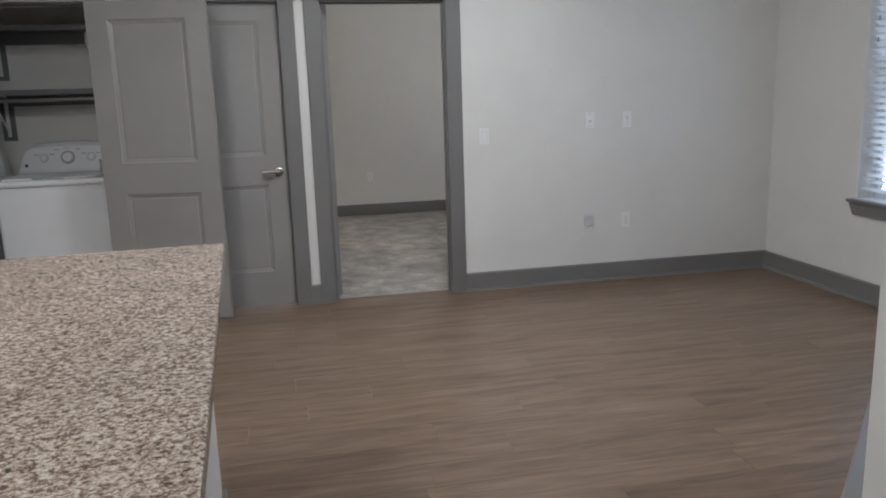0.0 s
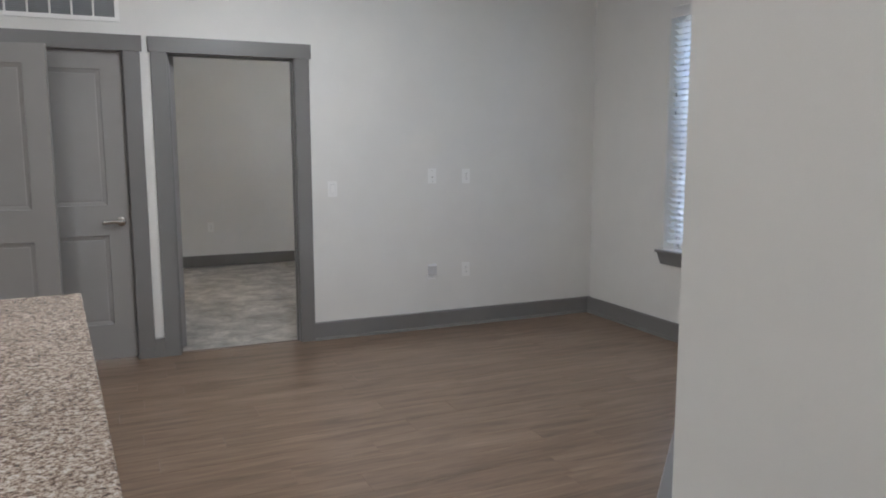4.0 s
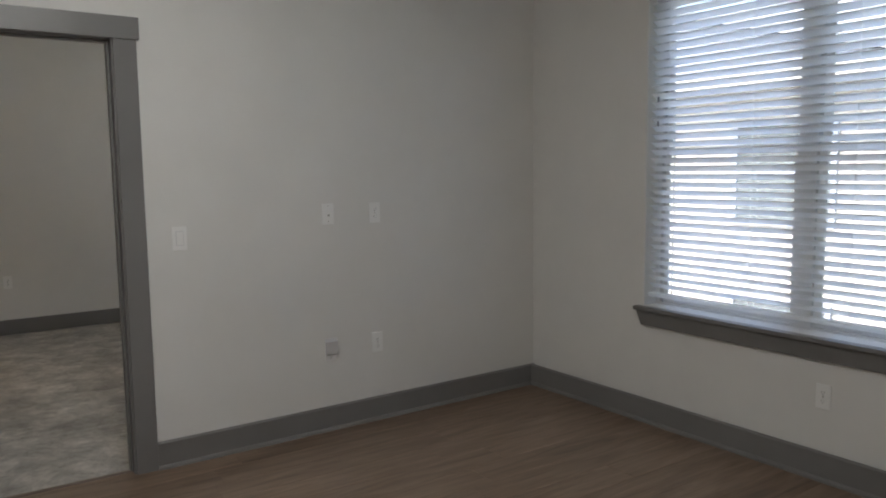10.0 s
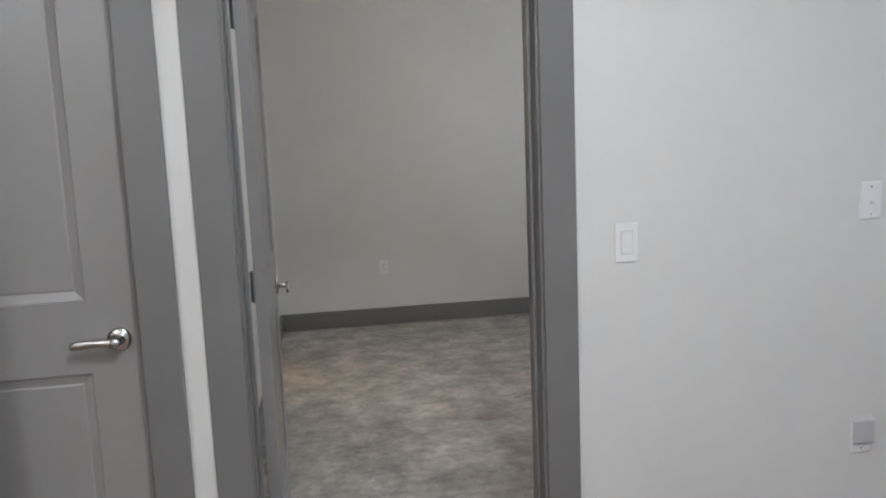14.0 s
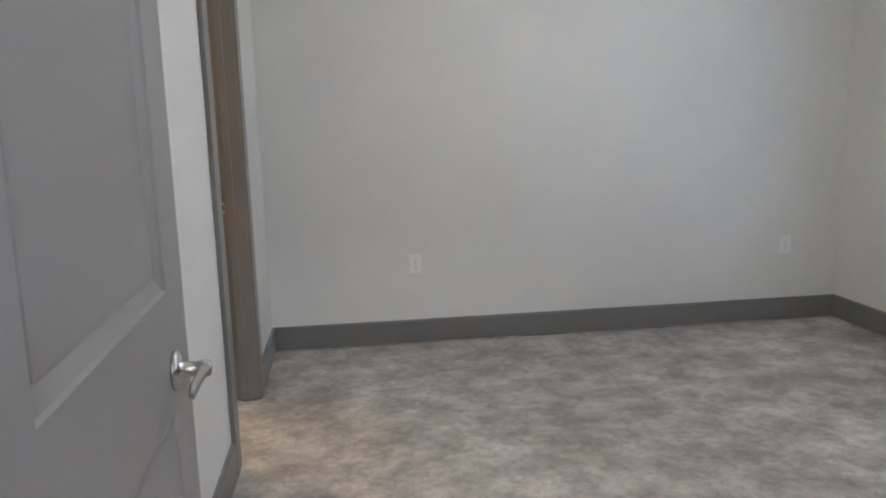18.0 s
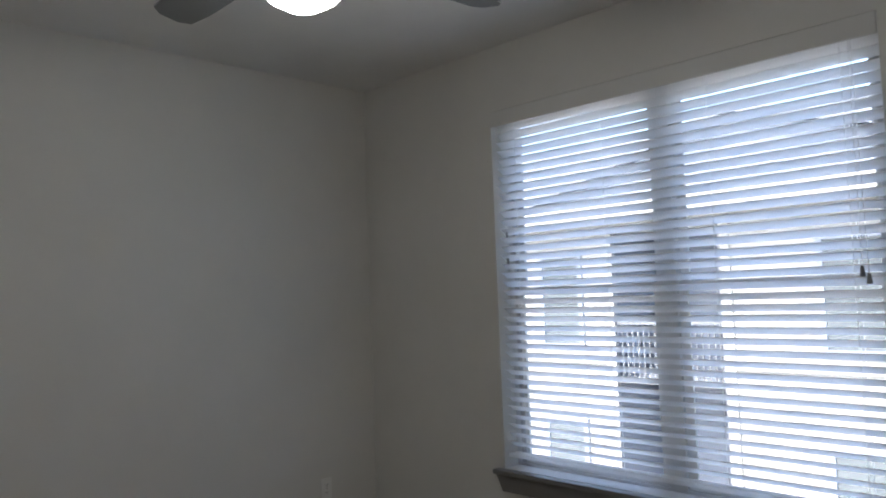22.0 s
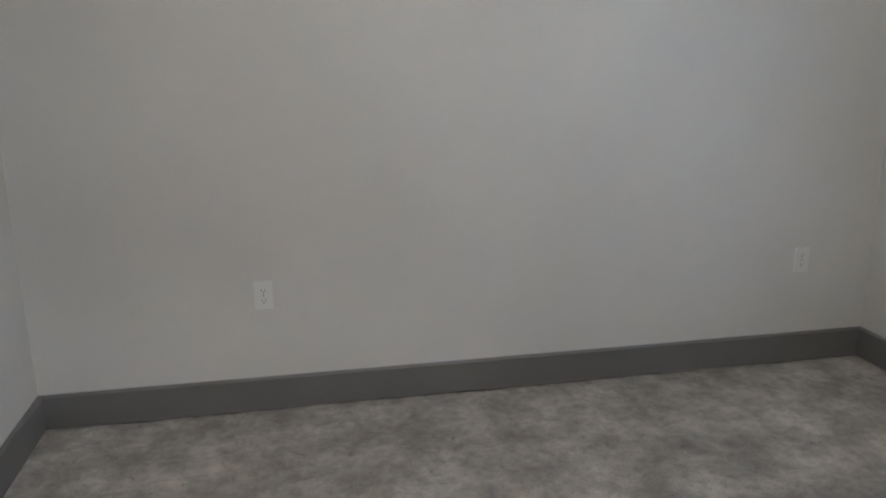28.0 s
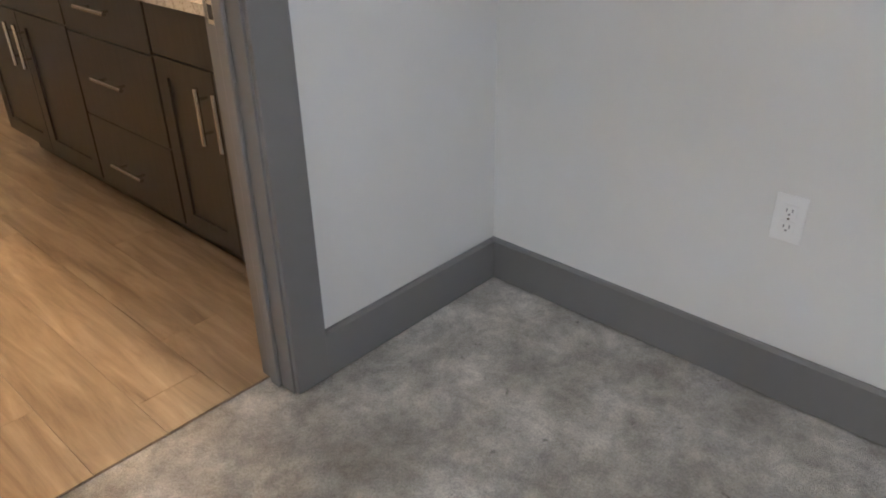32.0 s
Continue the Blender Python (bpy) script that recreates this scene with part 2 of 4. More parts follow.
def make_marble():
    """Cream quartz: small tan and grey grains, cloudy patches and a few brown veins."""
    m, n, l, b = material("cream_stone_top", (0.62, 0.58, 0.52), 0.16)
    v = world_coords(n, l)
    a = noise_node(n, l, 1.7, 6, 0.62, v)
    a.inputs["Distortion"].default_value = 1.2
    base = ramp(n, l, a.outputs["Fac"], [(0.485, (0.66, 0.62, 0.55)), (0.498, (0.5, 0.45, 0.38)), (0.508, (0.52, 0.47, 0.4)), (0.52, (0.66, 0.62, 0.55))])
    c = noise_node(n, l, 9, 5, 0.6, v)
    cr = ramp(n, l, c.outputs["Fac"], [(0.35, (0.82, 0.8, 0.76)), (0.6, (1, 1, 1))])
    g = noise_node(n, l, 95, 4, 0.65, v)
    gr = ramp(n, l, g.outputs["Fac"], [(0.33, (0.42, 0.38, 0.32)), (0.43, (0.8, 0.77, 0.72)), (0.52, (1, 1, 1))])
    col = base.outputs["Color"]
    for r, amount in ((cr, 0.8), (gr, 0.8)):
        mix = n.new("ShaderNodeMix")
        mix.data_type, mix.blend_type = "RGBA", "MULTIPLY"
        mix.inputs[0].default_value = amount
        l.new(col, mix.inputs[6])
        l.new(r.outputs["Color"], mix.inputs[7])
        col = mix.outputs[2]
    l.new(col, b.inputs["Base Color"])
    return m


MARBLE = make_marble()


def make_dark_wood():
    m, n, l, b = material("dark_stained_cabinet", (0.03, 0.022, 0.017), 0.38)
    v = object_coords(n, l, (30, 30, 2.2))
    g = noise_node(n, l, 3.0, 6, 0.65, v)
    r = ramp(n, l, g.outputs["Fac"], [(0.3, (0.021, 0.017, 0.013)), (0.7, (0.038, 0.031, 0.025))])
    l.new(r.outputs["Color"], b.inputs["Base Color"])
    bump(n, l, b, g.outputs["Fac"], 0.2, 0.0005)
    return m


DARKWOOD = make_dark_wood()
SIDING = painted("white_siding", (0.37, 0.36, 0.325), 0.6, 40, 0.2, 0.03)
SIDINGBLUE = painted("bluegrey_siding", (0.25, 0.275, 0.32), 0.6, 40, 0.2, 0.05)
# darker siding colour carries the shade inside the balcony recess
SHADEDSIDING = painted("shaded_recess_siding", (0.24, 0.26, 0.3), 0.6, 40, 0.2, 0.06)
TILE = painted("white_wall_tile", (0.72, 0.71, 0.68), 0.15, 20, 0.05, 0.03)
EXTGLASS = material("outside_window_glass", (0.11, 0.125, 0.13), 0.15, 0.0)[0]
SHINGLE = painted("roof_shingle", (0.2, 0.21, 0.23), 0.85, 14, 0.8, 0.2)
GROUND = painted("paving", (0.45, 0.44, 0.42), 0.85, 20, 0.4, 0.12, 0.5)
FRAMEWOOD = painted("pale_frame_paint", (0.4, 0.33, 0.26), 0.4, 60, 0.1, 0.06)
MIRROR = material("mirror_silver", (0.92, 0.92, 0.92), 0.01, 1.0)[0]
TEALSIDING = painted("pale_teal_siding", (0.26, 0.33, 0.33), 0.6, 40, 0.2, 0.05)
# on the narrow window these two tones stand for backlit shade on liner and sash
POST = painted("brown_edge_and_liner_shade", (0.17, 0.13, 0.11), 0.6, 40, 0.2, 0.08)
SCREEN = painted("dark_teal_board_and_sash_shade", (0.06, 0.11, 0.11), 0.4, 40, 0.1, 0.1)


def make_glass():
    m, n, l, b = material("window_glass", (1, 1, 1), 0.0)
    b.inputs["Transmission Weight"].default_value = 1.0
    b.inputs["IOR"].default_value = 1.02
    return m


GLASS = make_glass()


def lamp_material(name, color, strength):
    m, n, l, b = material(name, (0.9, 0.88, 0.85), 0.5)
    b.inputs["Emission Color"].default_value = (*color, 1)
    b.inputs["Emission Strength"].default_value = strength
    return m


FANLIGHT = lamp_material("fan_light_bowl", (1.0, 0.92, 0.8), 5.0)
KITCHENFILL = lamp_material("kitchen_fill_bowl", (1.0, 0.95, 0.89), 7.5)
LIVINGFILL = lamp_material("living_fill_bowl", (1.0, 0.97, 0.93), 9.5)
BATHLIGHT = lamp_material("bathroom_light_globe", (1.0, 0.66, 0.35), 7.2)


# ---- mesh helpers ----
def box(bm, x0, x1, y0, y1, z0, z1, bevel=0.0):
    pts = [(x, y, z) for z in (z0, z1) for y in (y0, y1) for x in (x0, x1)]
    v = [bm.verts.new(p) for p in pts]
    faces = [bm.faces.new([v[i] for i in f]) for f in ((0, 2, 3, 1), (4, 5, 7, 6), (0, 1, 5, 4), (2, 6, 7, 3), (0, 4, 6, 2), (1, 3, 7, 5))]
    if bevel:
        edges = list({e for f in faces for e in f.edges})
        bmesh.ops.bevel(bm, geom=edges, offset=bevel, segments=2, affect="EDGES", profile=0.5)
    return v


def boxed(x0, x1, y0, y1, z0, z1, bevel=0.0):
    bm = bmesh.new()
    box(bm, x0, x1, y0, y1, z0, z1, bevel)
    return bm


def rod(bm, a, b, r, seg=12, r2=None):
    a, b = Vector(a), Vector(b)
    m = Matrix.Translation((a + b) / 2) @ (b - a).to_track_quat("Z", "Y").to_matrix().to_4x4()
    bmesh.ops.create_cone(bm, cap_ends=True, segments=seg, radius1=r, radius2=r if r2 is None else r2, depth=(b - a).length, matrix=m)


def rodded(a, b, r, seg=12, r2=None):
    bm = bmesh.new()
    rod(bm, a, b, r, seg, r2)
    return bm


def extruded(profile, x0, x1):
    """A closed (y, z) profile drawn along x."""
    bm = bmesh.new()
    a = [bm.verts.new((x0, y, z)) for y, z in profile]
    b = [bm.verts.new((x1, y, z)) for y, z in profile]
    n = len(profile)
    bm.faces.new(a[::-1])
    bm.faces.new(b)
    for i in range(n):
        bm.faces.new((a[i], a[(i + 1) % n], b[(i + 1) % n], b[i]))
    bmesh.ops.recalc_face_normals(bm, faces=bm.faces)
    return bm


def lathe(profile, seg=32, capped=True):
    """(r, z) points turned round the z axis."""
    bm = bmesh.new()
    rings = []
    for r, z in profile:
        rings.append([bm.verts.new((r * math.cos(2 * math.pi * i / seg), r * math.sin(2 * math.pi * i / seg), z)) for i in range(seg)])
    for p, q in zip(rings, rings[1:]):
        for i in range(seg):
            bm.faces.new((p[i], p[(i + 1) % seg], q[(i + 1) % seg], q[i]))
    if capped:
        bm.faces.new(rings[0][::-1])
    bm.faces.new(rings[-1])
    bmesh.ops.recalc_face_normals(bm, faces=bm.faces)
    for f in bm.faces:
        f.smooth = True
    return bm


def mesh_of(bm, mat, name):
    me = bpy.data.meshes.new(name)
    bm.to_mesh(me)
    bm.free()
    me.materials.append(mat)
    return me


def part(name, bm, mat, parent, label=""):
    ob = new(name, mesh_of(bm, mat, name))
    ob.parent = parent
    return tagged(ob, label)


def thing(name, m, label, category, group="", kind=""):
    ob = new(name)
    ob.matrix_world = m
    ob.empty_display_size = 0.1
    return tagged(ob, label, category, group, kind)


def structure(name, bm, mat, label, category, m=None):
    ob = new(name, mesh_of(bm, mat, name))
    if m is not None:
        ob.matrix_world = m
    return tagged(ob, label, category, kind="structure")


def wall_mesh(length, height, thick, holes, z0=-0.15):
    """A wall along local x, its room face at y = 0 and its body behind it (y > 0), with holes (x0, x1, z0, z1) cut through."""
    bm = bmesh.new()
    xs = sorted({0.0, length, *(h[0] for h in holes), *(h[1] for h in holes)})
    zs = sorted({z0, height, *(h[2] for h in holes), *(h[3] for h in holes)})
    zs = [z for z in zs if z0 <= z <= height]

    def solid(i, k):
        if i < 0 or k < 0 or i >= len(xs) - 1 or k >= len(zs) - 1:
            return False
        x, z = (xs[i] + xs[i + 1]) / 2, (zs[k] + zs[k + 1]) / 2
        return not any(h[0] < x < h[1] and h[2] < z < h[3] for h in holes)

    cache = {}

    def vert(i, j, k):
        if (i, j, k) not in cache:
            cache[i, j, k] = bm.verts.new((xs[i], j * thick, zs[k]))
        return cache[i, j, k]

    for i in range(len(xs) - 1):
        for k in range(len(zs) - 1):
            if not solid(i, k):
                continue
            bm.faces.new([vert(*p) for p in ((i, 0, k), (i + 1, 0, k), (i + 1, 0, k + 1), (i, 0, k + 1))])
            bm.faces.new([vert(*p) for p in ((i, 1, k), (i, 1, k + 1), (i + 1, 1, k + 1), (i + 1, 1, k))])
            if not solid(i - 1, k):
                bm.faces.new([vert(*p) for p in ((i, 0, k), (i, 0, k + 1), (i, 1, k + 1), (i, 1, k))])
            if not solid(i + 1, k):
                bm.faces.new([vert(*p) for p in ((i + 1, 0, k), (i + 1, 1, k), (i + 1, 1, k + 1), (i + 1, 0, k + 1))])
            if not solid(i, k - 1):
                bm.faces.new([vert(*p) for p in ((i, 0, k), (i, 1, k), (i + 1, 1, k), (i + 1, 0, k))])
            if not solid(i, k + 1):
                bm.faces.new([vert(*p) for p in ((i, 0, k + 1), (i + 1, 0, k + 1), (i + 1, 1, k + 1), (i, 1, k + 1))])
    bmesh.ops.recalc_face_normals(bm, faces=bm.faces)
    return bm


def along(p, q, z=0.0):
    """The pose whose x axis runs from p to q on the plan; its y axis points to the left of that."""
    return pose(p[0], p[1], z, 0, 0, math.degrees(math.atan2(q[1] - p[1], q[0] - p[0])))


def span(p, q):
    return math.hypot(q[0] - p[0], q[1] - p[1])


# ---- plan ----
H = 2.738            # ceiling height
YB = 3.982           # bedroom's far wall
XL = -3.529          # bedroom's wall with the bathroom door
T = 0.12             # inner walls
A = (-1.897, -3.395)  # corners of the slanted wall
B = (-2.87, -4.345)
WTOP, WSILL = 2.415, 0.640

# living room's long wall, with the bedroom, closet and laundry doorways
X0 = -7.2
structure("wall_north", wall_mesh(0 - X0, H, T, [(-3.395 - X0, -2.528 - X0, -0.03, 2.05), (-4.485 - X0, -3.638 - X0, -0.03, 2.05), (-6.335 - X0, -4.795 - X0, -0.03, 2.05)]), WALL, "long light greige painted wall with three doorways", "wall", pose(X0, 0, 0))
# outer wall with the windows of living room and bedroom; local x runs towards -y
structure("wall_east", wall_mesh(YB + 0.12 + 3.49, H, 0.17, [(YB + 0.12 - 2.98, YB + 0.12 - 1.235, WSILL, WTOP), (YB + 0.12 + 0.925, YB + 0.12 + 2.67, WSILL, WTOP)]), WALL, "light greige outer wall with two wide windows", "wall", pose(0, YB + 0.12, 0, 0, 0, -90))
structure("wall_return", wall_mesh(span(A, (0, A[1])) , H, 0.12, []), WALL, "short light greige wall beside the window", "wall", pose(0, A[1], 0, 0, 0, 180))
SL = span(A, B)
structure("wall_slanted", wall_mesh(SL, H, 0.15, [(0.226, 1.085, WSILL, WTOP)]), WALL, "slanted light greige wall with a narrow window", "wall", along(A, B))
structure("wall_kitchen", wall_mesh(7.1 + B[1], H, 0.12, []), WALL, "plain light greige kitchen wall", "wall", pose(B[0], B[1], 0, 0, 0, -90))
structure("wall_south", wall_mesh(B[0] + 7.2, H, 0.12, []), WALL, "plain light greige wall behind the kitchen", "wall", pose(B[0], -7.1, 0, 0, 0, 180))
structure("wall_west", wall_mesh(7.1, H, 0.12, []), WALL, "plain light greige wall beyond the counter", "wall", pose(X0, -7.1, 0, 0, 0, 90))
# bedroom
structure("wall_bedroom_north", wall_mesh(-XL + 0.125, H, T, []), WALL, "light greige bedroom wall with two outlets", "wall", pose(XL - 0.125, YB, 0))
structure("wall_bedroom_west", wall_mesh(YB - T, H, 0.125, [(2.453 - T, 3.203 - T, -0.03, 2.05)]), WALL, "light greige bedroom wall with the bathroom doorway", "wall", pose(XL, T, 0, 0, 0, 90))
# laundry closet and store closet behind the long wall
structure("wall_laundry_back", wall_mesh(3.54, H, 0.08, []), WALL, "light greige back wall of the laundry closet", "wall", pose(X0, 0.98, 0))
structure("wall_laundry_side", wall_mesh(0.86, H, 0.06, []), WALL, "light greige side wall of the laundry closet", "wall", pose(-4.62, 0.98, 0, 0, 0, -90))
structure("wall_laundry_left", wall_mesh(0.86, H, 0.06, []), WALL, "light greige left wall of the laundry closet", "wall", pose(-6.42, 0.12, 0, 0, 0, 90))
# bathroom
BX = -8.6
BY0, BY1 = 1.7, YB
structure("wall_bathroom_west", wall_mesh(BY1 - BY0, H, 0.1, []), WALL, "plain light bathroom wall", "wall", pose(BX, BY0, 0, 0, 0, 90))
structure("wall_bathroom_south", wall_mesh(XL - 0.125 - BX, H, 0.1, [(7.388 + XL - 0.125, 8.192 + XL - 0.125, -0.03, 2.05)]), WALL, "light bathroom wall opposite the vanity", "wall", pose(XL - 0.125, BY0, 0, 0, 0, 180))
structure("wall_bathroom_north", wall_mesh(XL - 0.125 - BX, H, 0.1, []), WALL, "light wall behind the bathroom vanity", "wall", pose(BX, BY1, 0))


def slab(name, pts, z0, z1, mat, label, category):
    bm = bmesh.new()
    lo = [bm.verts.new((x, y, z0)) for x, y in pts]
    hi = [bm.verts.new((x, y, z1)) for x, y in pts]
    bm.faces.new(lo[::-1])
    bm.faces.new(hi)
    for i in range(len(pts)):
        j = (i + 1) % len(pts)
        bm.faces.new((lo[i], lo[j], hi[j], hi[i]))
    bmesh.ops.recalc_face_normals(bm, faces=bm.faces)
    return structure(name, bm, mat, label, category)


floor_living = slab("floor", [(X0, 0.98), (-4.62, 0.98), (-4.62, 0.12), (0.0, 0.045), (0, A[1] - 0.1), (A[0], A[1] - 0.1), (B[0] + 0.1, B[1]), (B[0] + 0.1, -7.1), (X0, -7.1)], -0.08, -0.004, WOODFLOOR, "brown wood-look vinyl plank floor", "floor")
slab("floor_bedroom", [(XL - 0.1, 0.0), (0, 0.0), (0, YB), (XL - 0.1, YB)], -0.2, -0.085, GROUND, "concrete sub floor under the bedroom", "floor")
slab("floor_bedroom_surface", [(XL - 0.0, T), (-3.395, T), (-3.395, 0.05), (-2.528, 0.05), (-2.528, T), (0, T), (0, YB), (XL, YB), (XL, 3.203), (XL - 0.108, 3.203), (XL - 0.108, 2.453), (XL, 2.453)], -0.08, -0.008, CARPET, "mottled grey-beige cut-pile carpet", "floor")
floor_bath = slab("floor_bathroom", [(BX, BY0), (XL - 0.108, BY0), (XL - 0.108, BY1), (BX, BY1)], -0.083, -0.004, BATHFLOOR, "wood-look plank bathroom floor, warm light put into its tone", "floor")
slab("ceiling", [(X0, -7.1), (B[0] + 0.05, -7.1), (B[0] + 0.05, B[1]), (A[0] + 0.05, A[1] - 0.05), (0.0, A[1] - 0.05), (0.0, 0.06), (X0, 0.06)], H, H + 0.2, CEIL, "white painted ceiling", "ceiling")
slab("ceiling_bedroom", [(BX - 0.1, 0.06), (0, 0.06), (0, YB + 0.1), (BX - 0.1, YB + 0.1)], H, H + 0.2, CEIL, "white painted bedroom ceiling", "ceiling")


# ---- trim ----
def baseboard(p, q, label="grey painted baseboard", shoe=False, h=0.135):
    """Runs from p to q with the room on its right."""
    L = span(p, q)
    t = 0.016
    ob = structure("baseboard", extruded([(0, 0), (0, h), (-t * 0.55, h), (-t, h - 0.008), (-t, 0)], 0, L), TRIM, label, "baseboard", along(p, q))
    if shoe:
        part("shoe_moulding", extruded([(-t, 0), (-t, 0.019), (-t - 0.006, 0.017), (-t - 0.012, 0.011), (-t - 0.014, 0)], 0, L), TRIM, ob, "thin grey shoe moulding")
    return ob


baseboard((-2.438, 0), (0, 0), shoe=True)
baseboard((-0.016, -0.016), (-0.016, A[1]), shoe=True)
baseboard((0, A[1]), A, shoe=True)
baseboard(A, B, shoe=True)
baseboard(B, (B[0], -7.1), shoe=True)
baseboard((-3.548, 0), (-3.485, 0))
baseboard((-4.705, 0), (-4.575, 0))
baseboard((X0, 0), (-6.425, 0), shoe=True)
baseboard((XL, YB), (0, YB))
baseboard((0, YB - 0.016), (0, T))
baseboard((XL, 3.293), (XL, YB - 0.016))
baseboard((XL, T), (XL, 2.363))
baseboard((0, T), (-2.438, T))
baseboard((BX, YB), (-6.07, YB), "grey painted bathroom baseboard")


def doorway(name, x0, x1, m, label, stop=0.05, rooms=2, depth=T):
    """Jambs, stops and flat casing of a doorway between local x0 and x1 in a wall of that depth; head boards sit a little wider and thicker."""
    th = thing(name, m, label, "doorway", kind="structure")
    top, c, ov = 2.035, 0.1, 0.014
    part("jamb", boxed(x0 - 0.017, x0, -0.004, depth + 0.004, 0, top), TRIM, th)
    part("jamb", boxed(x1, x1 + 0.017, -0.004, depth + 0.004, 0, top), TRIM, th)
    part("head_jamb", boxed(x0 - 0.017, x1 + 0.017, -0.004, depth + 0.004, top, top + 0.0095), TRIM, th)
    part("door_stop", boxed(x0, x0 + 0.011, stop, stop + 0.034, 0, top - 0.011, 0.003), TRIM, th)
    part("door_stop", boxed(x1 - 0.011, x1, stop, stop + 0.034, 0, top - 0.011, 0.003), TRIM, th)
    part("door_stop", boxed(x0, x1, stop, stop + 0.034, top - 0.011, top, 0.003), TRIM, th)
    for side in range(rooms):
        ya, yb, yh = (-0.018, -0.001, -0.023) if side == 0 else (depth + 0.001, depth + 0.018, depth + 0.023)
        y0, y1 = min(ya, yb), max(ya, yb)
        h0, h1 = min(yh, yb if side == 0 else ya), max(yh, yb if side == 0 else ya)
        part("casing", boxed(x0 - 0.007 - c, x0 - 0.007, y0, y1, 0, top + 0.003, 0.002), TRIM, th)
        part("casing", boxed(x1 + 0.007, x1 + 0.007 + c, y0, y1, 0, top + 0.003, 0.002), TRIM, th)
        part("head_casing", boxed(x0 - 0.007 - c - ov, x1 + 0.007 + c + ov, h0, h1, top + 0.003, top + 0.103, 0.002), TRIM, th)
    return th


doorway("door_frame_bedroom", -3.378, -2.545, pose(0, 0, 0), "grey painted doorway frame into the bedroom", 0.045)
doorway("door_frame_closet", -4.468, -3.655, pose(0, 0, 0), "grey painted frame round the closet door", 0.07, 1)
doorway("door_frame_laundry", -6.318, -4.812, pose(0, 0, 0), "grey painted frame round the laundry doors", 0.07, 1)
doorway("door_frame_bathroom", 2.47, 3.186, pose(XL, 0, 0, 0, 0, 90), "grey painted doorway frame into the bathroom", 0.045, 2, 0.125)


def lever_set(parent, x, z, y, toward, side):
    """Lever handle on a round rose, on the face at y that looks along side (+1 or -1); the lever reaches along toward."""
    rose = lathe([(0.0325, 0.0), (0.0325, 0.004), (0.03, 0.008), (0.022, 0.011), (0.0135, 0.0125), (0.0125, 0.034), (0.0135, 0.04), (0.0145, 0.052), (0.012, 0.058), (0.004, 0.06)], 24)
    turn = Matrix.Translation((x, y, z)) @ Matrix.Rotation(radians(-90 * side), 4, "X")
    bmesh.ops.transform(rose, matrix=turn, verts=rose.verts)
    part("rose", rose, NICKEL, parent, "round satin nickel rose")
    bm = bmesh.new()
    rings = []
    for a, zc, hh, tt in ((-0.012, 0.0, 0.008, 0.008), (0.0, 0.0, 0.0125, 0.0095), (0.03, 0.002, 0.0115, 0.008), (0.065, 0.0015, 0.0115, 0.0065), (0.098, -0.001, 0.012, 0.006), (0.11, -0.003, 0.0105, 0.0055), (0.114, -0.004, 0.007, 0.004)):
        yc = y + side * (0.05 - 0.004 * a / 0.11)
        rings.append([bm.verts.new((x + toward * a, yc + tt * math.cos(k * math.pi / 6), z + zc + hh * math.sin(k * math.pi / 6))) for k in range(12)])
    for p, q in zip(rings, rings[1:]):
        for k in range(12):
            bm.faces.new((p[k], p[(k + 1) % 12], q[(k + 1) % 12], q[k]))
    bm.faces.new(rings[0])
    bm.faces.new(rings[-1][::-1])
    bmesh.ops.recalc_face_normals(bm, faces=bm.faces)
    for f in bm.faces:
        f.smooth = True
    part("lever_handle", bm, NICKEL, parent, "satin nickel lever")


def leaf_mesh(w, h=2.025, t=0.035):
    """Two-panel moulded leaf: x 0..w from the hinge edge, y -t/2..t/2."""
    bm = bmesh.new()
    st, top, lock0, lock1, bot = 0.132, 0.115, 0.835, 1.033, 0.235
    rects = [(st, w - st, bot, lock0), (st, w - st, lock1, h - top)]
    xs = [0, st, w - st, w]
    zs = [0, bot, lock0, lock1, h - top, h]
    for s in (-1, 1):
        y = s * t / 2
        for i in range(3):
            for k in range(5):
                if i == 1 and k in (1, 3):
                    x0, x1, z0, z1 = xs[1], xs[2], zs[k], zs[k + 1]
                    steps = [(0, 0), (0.004, -0.006), (0.015, -0.009), (0.028, -0.0125), (0.034, -0.0105)]
                    rings = [[bm.verts.new(p) for p in ((x0 + d, y + s * e, z0 + d), (x1 - d, y + s * e, z0 + d), (x1 - d, y + s * e, z1 - d), (x0 + d, y + s * e, z1 - d))] for d, e in steps]
                    for p, q in zip(rings, rings[1:]):
                        for a in range(4):
                            bm.faces.new((p[a], p[(a + 1) % 4], q[(a + 1) % 4], q[a]))
                    bm.faces.new(rings[-1])
                else:
                    bm.faces.new([bm.verts.new(p) for p in ((xs[i], y, zs[k]), (xs[i + 1], y, zs[k]), (xs[i + 1], y, zs[k + 1]), (xs[i], y, zs[k + 1]))])
    for a, b in (((0, 0), (0, h)), ((w, 0), (w, h)), ((0, 0), (w, 0)), ((0, h), (w, h))):
        bm.faces.new([bm.verts.new(p) for p in ((a[0], -t / 2, a[1]), (b[0], -t / 2, b[1]), (b[0], t / 2, b[1]), (a[0], t / 2, a[1]))])
    bmesh.ops.remove_doubles(bm, verts=bm.verts, dist=0.0003)
    bmesh.ops.recalc_face_normals(bm, faces=bm.faces)
    return bm


